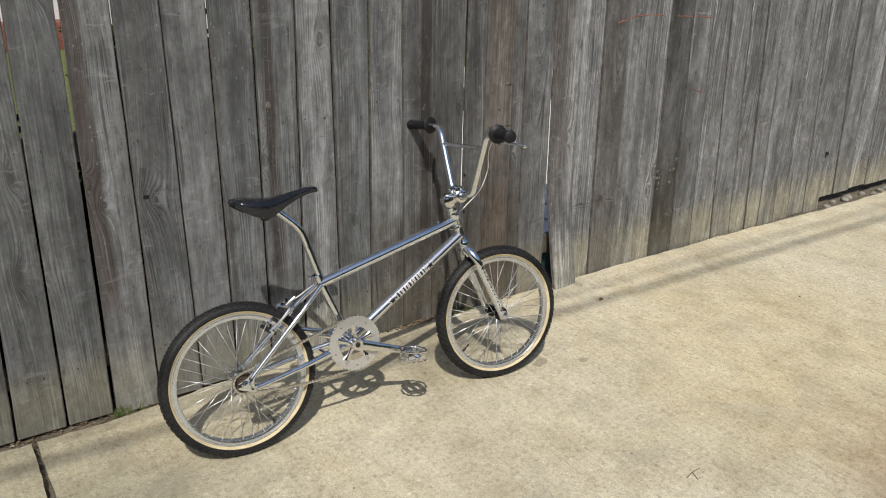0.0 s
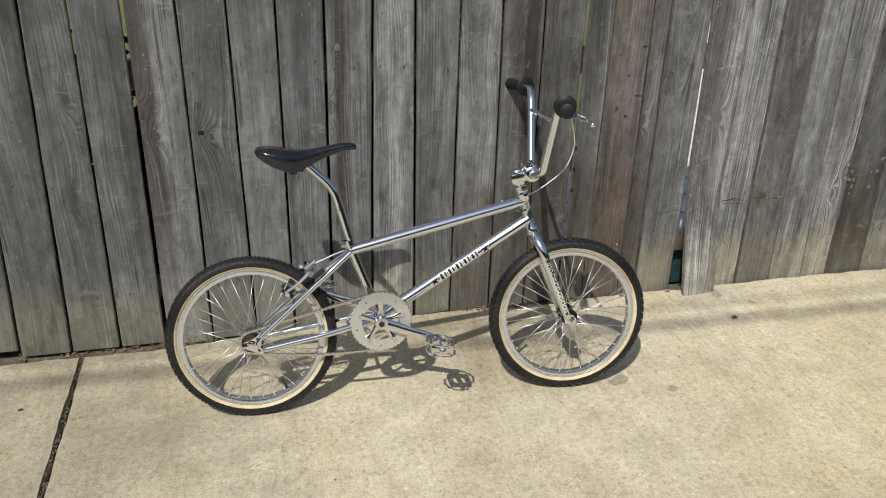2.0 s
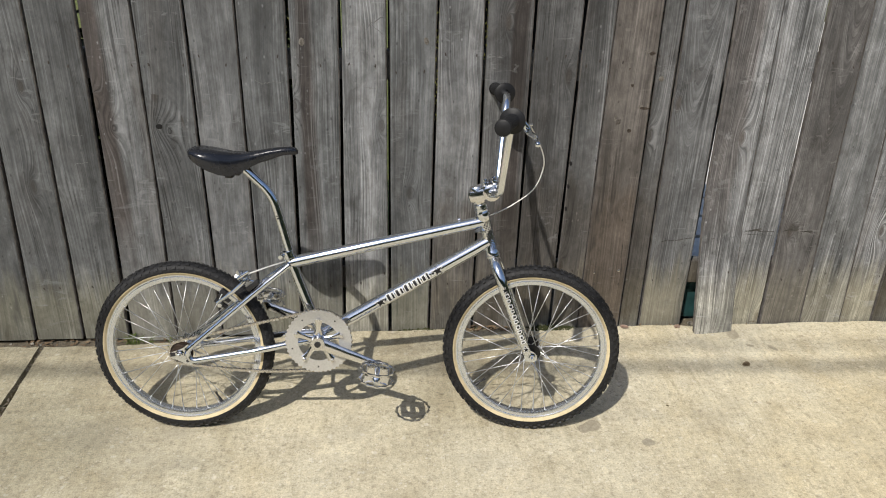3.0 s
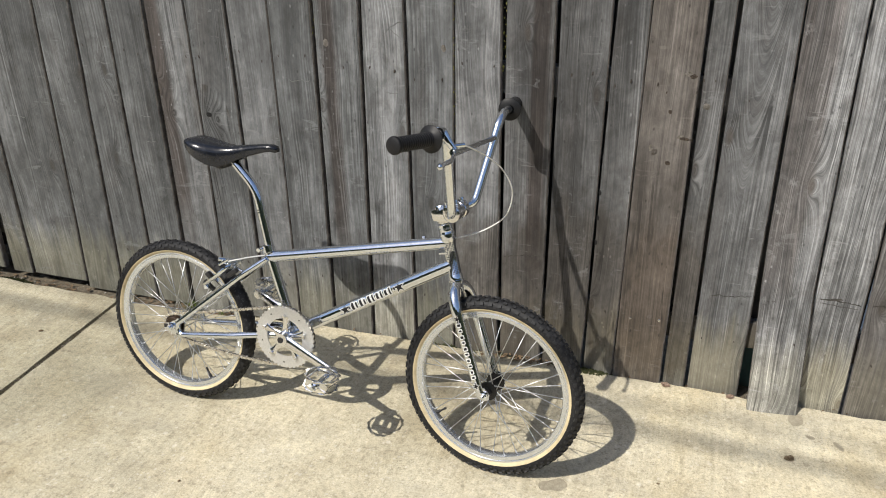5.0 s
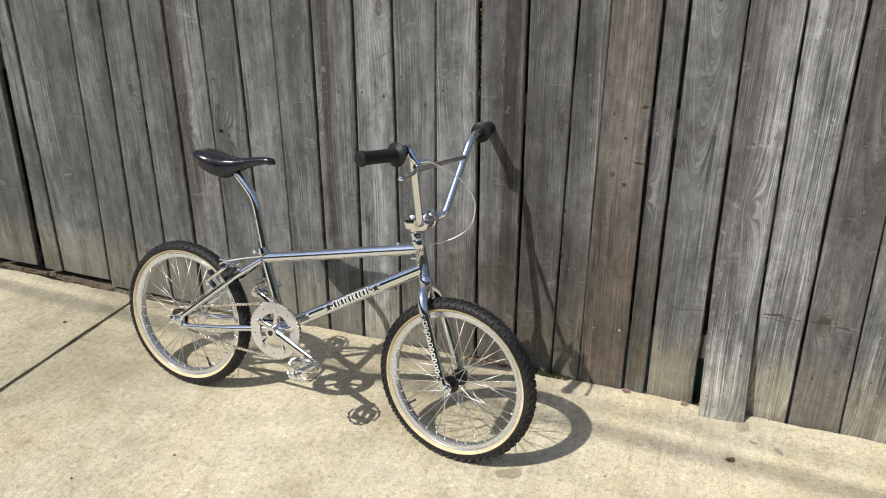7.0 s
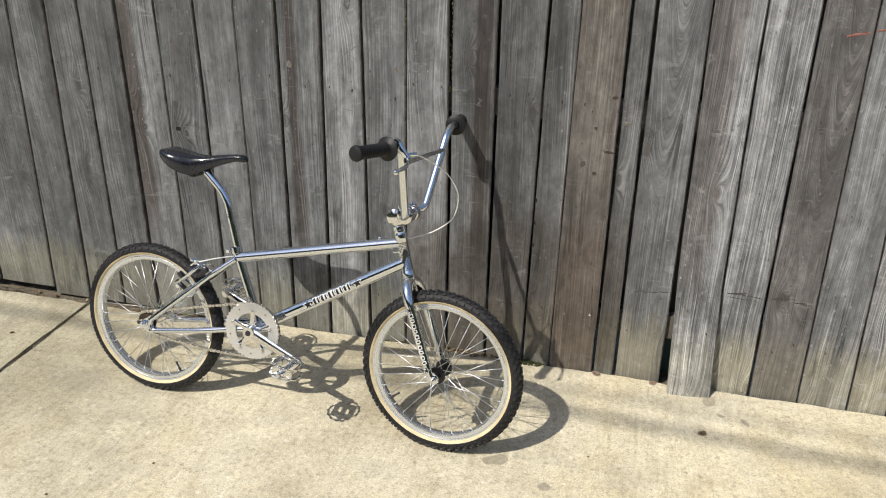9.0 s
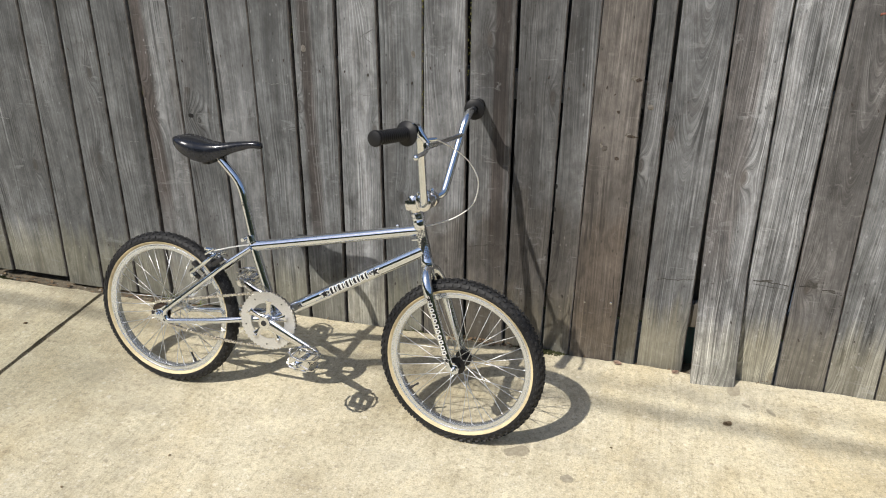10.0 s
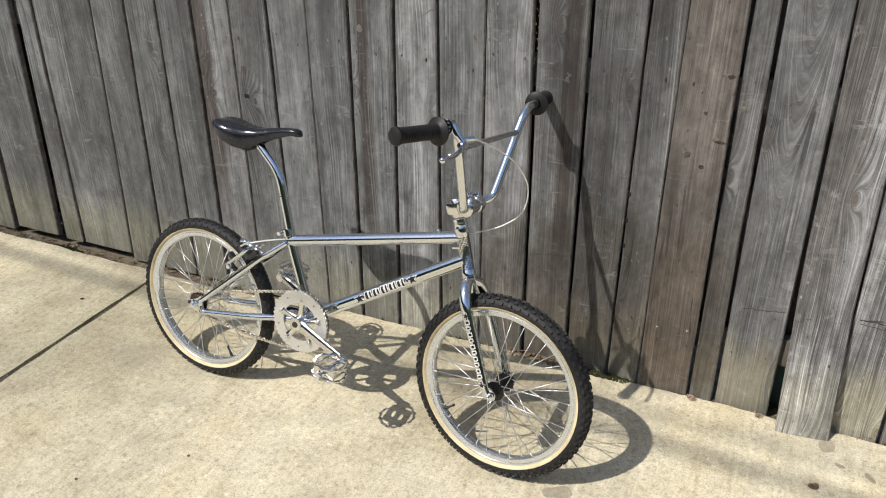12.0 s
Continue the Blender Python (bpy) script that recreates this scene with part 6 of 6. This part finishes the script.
leaf(-0.839, -1.024, 0.009, LEAF_DULL, 120, "tiny brown scrap on the concrete")
leaf(-1.530, -0.335, 0.016, LEAF, 30, "small dark scrap on the concrete")
bm = sweep(bmesh.new(), rounded([(-0.035, 0, 0.003), (0.0, 0.003, 0.004), (0.036, 0.0, 0.003)]), 0.0013, 6)
sweep(bm, [(0.0, 0.003, 0.004), (-0.018, -0.028, 0.003)], 0.001, 6)
tagged(part("twig", bm, LEAF, at=pose(0.312, -1.343, 0, 0, 0, 8)), "small forked brown twig on the concrete", "twig")


def stain(x, y, rx, ry, mat, turn, seed):
    """An old drip mark: a film with a ragged outline, a hair above the slab."""
    bm = bmesh.new()
    n = 26
    mid = bm.verts.new((0, 0, 0.0007))
    ring = []
    for k in range(n):
        a = 2 * math.pi * k / n
        w = 1 + 0.22 * noise.noise((math.cos(a) * 1.6 + seed, math.sin(a) * 1.6, seed * 0.7))
        ring.append(bm.verts.new((rx * w * math.cos(a), ry * w * math.sin(a), 0.0004)))
    for k in range(n):
        bm.faces.new((mid, ring[k], ring[(k + 1) % n]))
    return part("stain", bm, mat, pavement, "dark drip stain on the slab", at=pose(x, y, 0, 0, 0, turn))


OIL = earth_material("damp_concrete", (0.30, 0.265, 0.195), (0.39, 0.345, 0.255), (0.48, 0.43, 0.325), 70)
for k, (x, y, rx, ry) in enumerate(((0.509, -0.627, 0.020, 0.015), (0.36, -0.548, 0.030, 0.022), (0.33, -0.56, 0.018, 0.016), (0.984, -0.075, 0.034, 0.022), (1.093, -0.168, 0.020, 0.009), (1.02, -0.15, 0.014, 0.008))):
    stain(x, y, rx, ry, OIL, k * 31, k)

# ---------------------------------------------------------------- overhead and beyond
CABLE_H = 7.0
LIFT = SUN_TRAVEL * (CABLE_H / SUN_TRAVEL.z)
utility_line = new("utility_line")
tagged(utility_line, "black overhead cables on wooden poles above the drive", "utility line")
for shift, radius in ((-0.05, 0.017), (0.075, 0.009)):
    a = Vector((-46.0, -0.19 + 0.0285 * 46 + shift, 0)) + LIFT
    b2 = Vector((46.0, -0.19 - 0.0285 * 46 + shift, 0)) + LIFT
    part("cable", sweep(bmesh.new(), [a, b2], radius, 8), BLACK, utility_line)
for k in (-1, 1):
    foot = Vector((46.0 * k, -0.215 - 0.0285 * 46 * k, 0)) + LIFT
    part("pole", sweep(bmesh.new(), [(foot.x, foot.y, GROUND_Z - 0.2), (foot.x, foot.y, 4), (foot.x, foot.y, CABLE_H + 0.4)], [0.16, 0.14, 0.12], 14), WOOD_BROWN, utility_line)

# Added dark boards behind the fence; their colour makes its gaps read as shade.
GAP_BACKING = earth_material("dark_boards", (0.02, 0.018, 0.016), (0.035, 0.03, 0.027), (0.05, 0.045, 0.04), 12)
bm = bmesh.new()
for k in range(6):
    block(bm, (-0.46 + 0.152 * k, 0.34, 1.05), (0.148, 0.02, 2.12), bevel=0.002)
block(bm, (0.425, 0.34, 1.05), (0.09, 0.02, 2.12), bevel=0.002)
backing = part("shed_wall", bm, GAP_BACKING)
tagged(backing, "added dark boards close behind the fence that keep its gaps black", "wall", kind="structure")
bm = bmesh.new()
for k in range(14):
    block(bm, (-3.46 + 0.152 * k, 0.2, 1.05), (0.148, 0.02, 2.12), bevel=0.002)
tagged(part("shed_wall", bm, GAP_BACKING), "second run of added dark boards that keep the left fence gaps black", "wall", kind="structure")
bm = block(bmesh.new(), (0.86, 0.13, 0.075), (0.16, 0.12, 0.19), bevel=0.012)
tagged(part("plastic_crate", bm, rubber_material("teal_plastic", (0.008, 0.035, 0.036), 0.6)), "teal plastic crate standing behind the fence", "crate")


def shrub(x0, x1, label, seed, count, high=0.95):
    """A dense low shrub: leaves on all sides of a filled body, thinner towards its top."""
    rng = random.Random(seed)
    verts, faces = [], []
    for _ in range(count):
        x, y = rng.uniform(x0, x1), rng.uniform(0.09, 0.62)
        top = high + 0.30 * noise.noise((x * 3.1, y * 2, 4)) + 0.15 * noise.noise((x * 11, 2, y))
        z = GROUND_Z + (top - GROUND_Z) * rng.random() ** 0.8 + max(0.0, rng.gauss(0, 0.06))
        n = Vector((rng.uniform(-1, 1), rng.uniform(-1, 1), rng.uniform(-0.4, 1))).normalized()
        _, u, v = ring_frame(n)
        s, b0 = rng.uniform(0.018, 0.04), len(verts)
        for p, q, r in ((-1, 0, 0), (-0.2, 0.45, 0.1), (1, 0, -0.15), (-0.2, -0.45, 0.1)):
            verts.append(tuple(Vector((x, y, z)) + (u * p + v * q + n * r) * s))
        faces.append((b0, b0 + 1, b0 + 2, b0 + 3))
    mesh = bpy.data.meshes.new("shrub")
    mesh.from_pydata(verts, [], faces)
    mesh.materials.append(SHRUB)
    return tagged(new("shrub", mesh), label, "shrub", kind="stuff")


PAVING = earth_material("pale_paving", (0.5, 0.49, 0.46), (0.62, 0.61, 0.58), (0.72, 0.71, 0.68), 9)
yard = new("yard_paving")
tagged(yard, "pale paving strips of the yard behind the fence", "paving", kind="structure")
for k in range(23):
    left = 0.3 if k < 4 else 0.5 + 0.56 * (0.57 + 0.21 * k)
    part("paving_strip", block(bmesh.new(), ((left + 6.9) / 2, 0.57 + 0.21 * k, -0.012), (6.9 - left, 0.185, 0.05), bevel=0.004), PAVING, yard)

SHRUB = earth_material("shrub_leaf", (0.012, 0.016, 0.005), (0.024, 0.029, 0.009), (0.055, 0.056, 0.02), 18)
shrub(-1.38, -1.20, "dark green shrub close behind the fence", 1, 2000, 0.86)
shrub(-1.18, -1.0, "low dark green shrub close behind the fence", 3, 2000, 0.62)
shrub(-1.0, -0.56, "dark green shrub close behind the fence", 2, 8000, 1.2)

house = new("neighbour_house")
tagged(house, "white-sided house with a red brick stoop beyond the lawn", "house")
BRICK = earth_material("red_brick", (0.13, 0.04, 0.03), (0.22, 0.075, 0.055), (0.28, 0.12, 0.09), 30)
SIDING = earth_material("white_siding", (0.62, 0.62, 0.6), (0.72, 0.72, 0.7), (0.8, 0.8, 0.78), 5)
part("brick_stoop", block(bmesh.new(), (-0.2, 9.2, 0.13), (1.3, 0.4, 0.40), bevel=0.01), BRICK, house)
part("wall", block(bmesh.new(), (-3.0, 9.5, 1.74), (14.0, 0.3, 3.56), bevel=0.01), SIDING, house)

# Unseen dark tree ring, added to give the chrome a dark horizon to mirror.
BACKDROP_LEAF = earth_material("backdrop_leaf", (0.03, 0.036, 0.018), (0.065, 0.075, 0.038), (0.12, 0.125, 0.07), 3)
bm = bmesh.new()
cols = []
for i in range(181):
    a = radians(175 + 190 * i / 180)
    row = []
    for r, z in ((15.0, -0.04), (15.1, 2.0), (15.5, 4.8), (16.4, 6.6), (18.2, 7.4), (20.5, -0.04)):
        k = 0.0 if z < 0 else 1.0
        r += k * 0.9 * noise.noise((i * 0.35, z, 3))
        h = z + k * (1.3 * noise.noise((i * 0.13, 0.4, 0)) + 0.8 * noise.noise((i * 0.6, r * 0.3, 5)))
        row.append(bm.verts.new((r * 1.25 * math.cos(a), r * math.sin(a) + 0.5, h)))
    cols.append(row)
for a, c in zip(cols, cols[1:]):
    for j in range(5):
        bm.faces.new((a[j], c[j], c[j + 1], a[j + 1]))
tagged(part("backdrop", bm, BACKDROP_LEAF), "dark unseen ring of trees added for the chrome to reflect", "hedge", kind="structure")
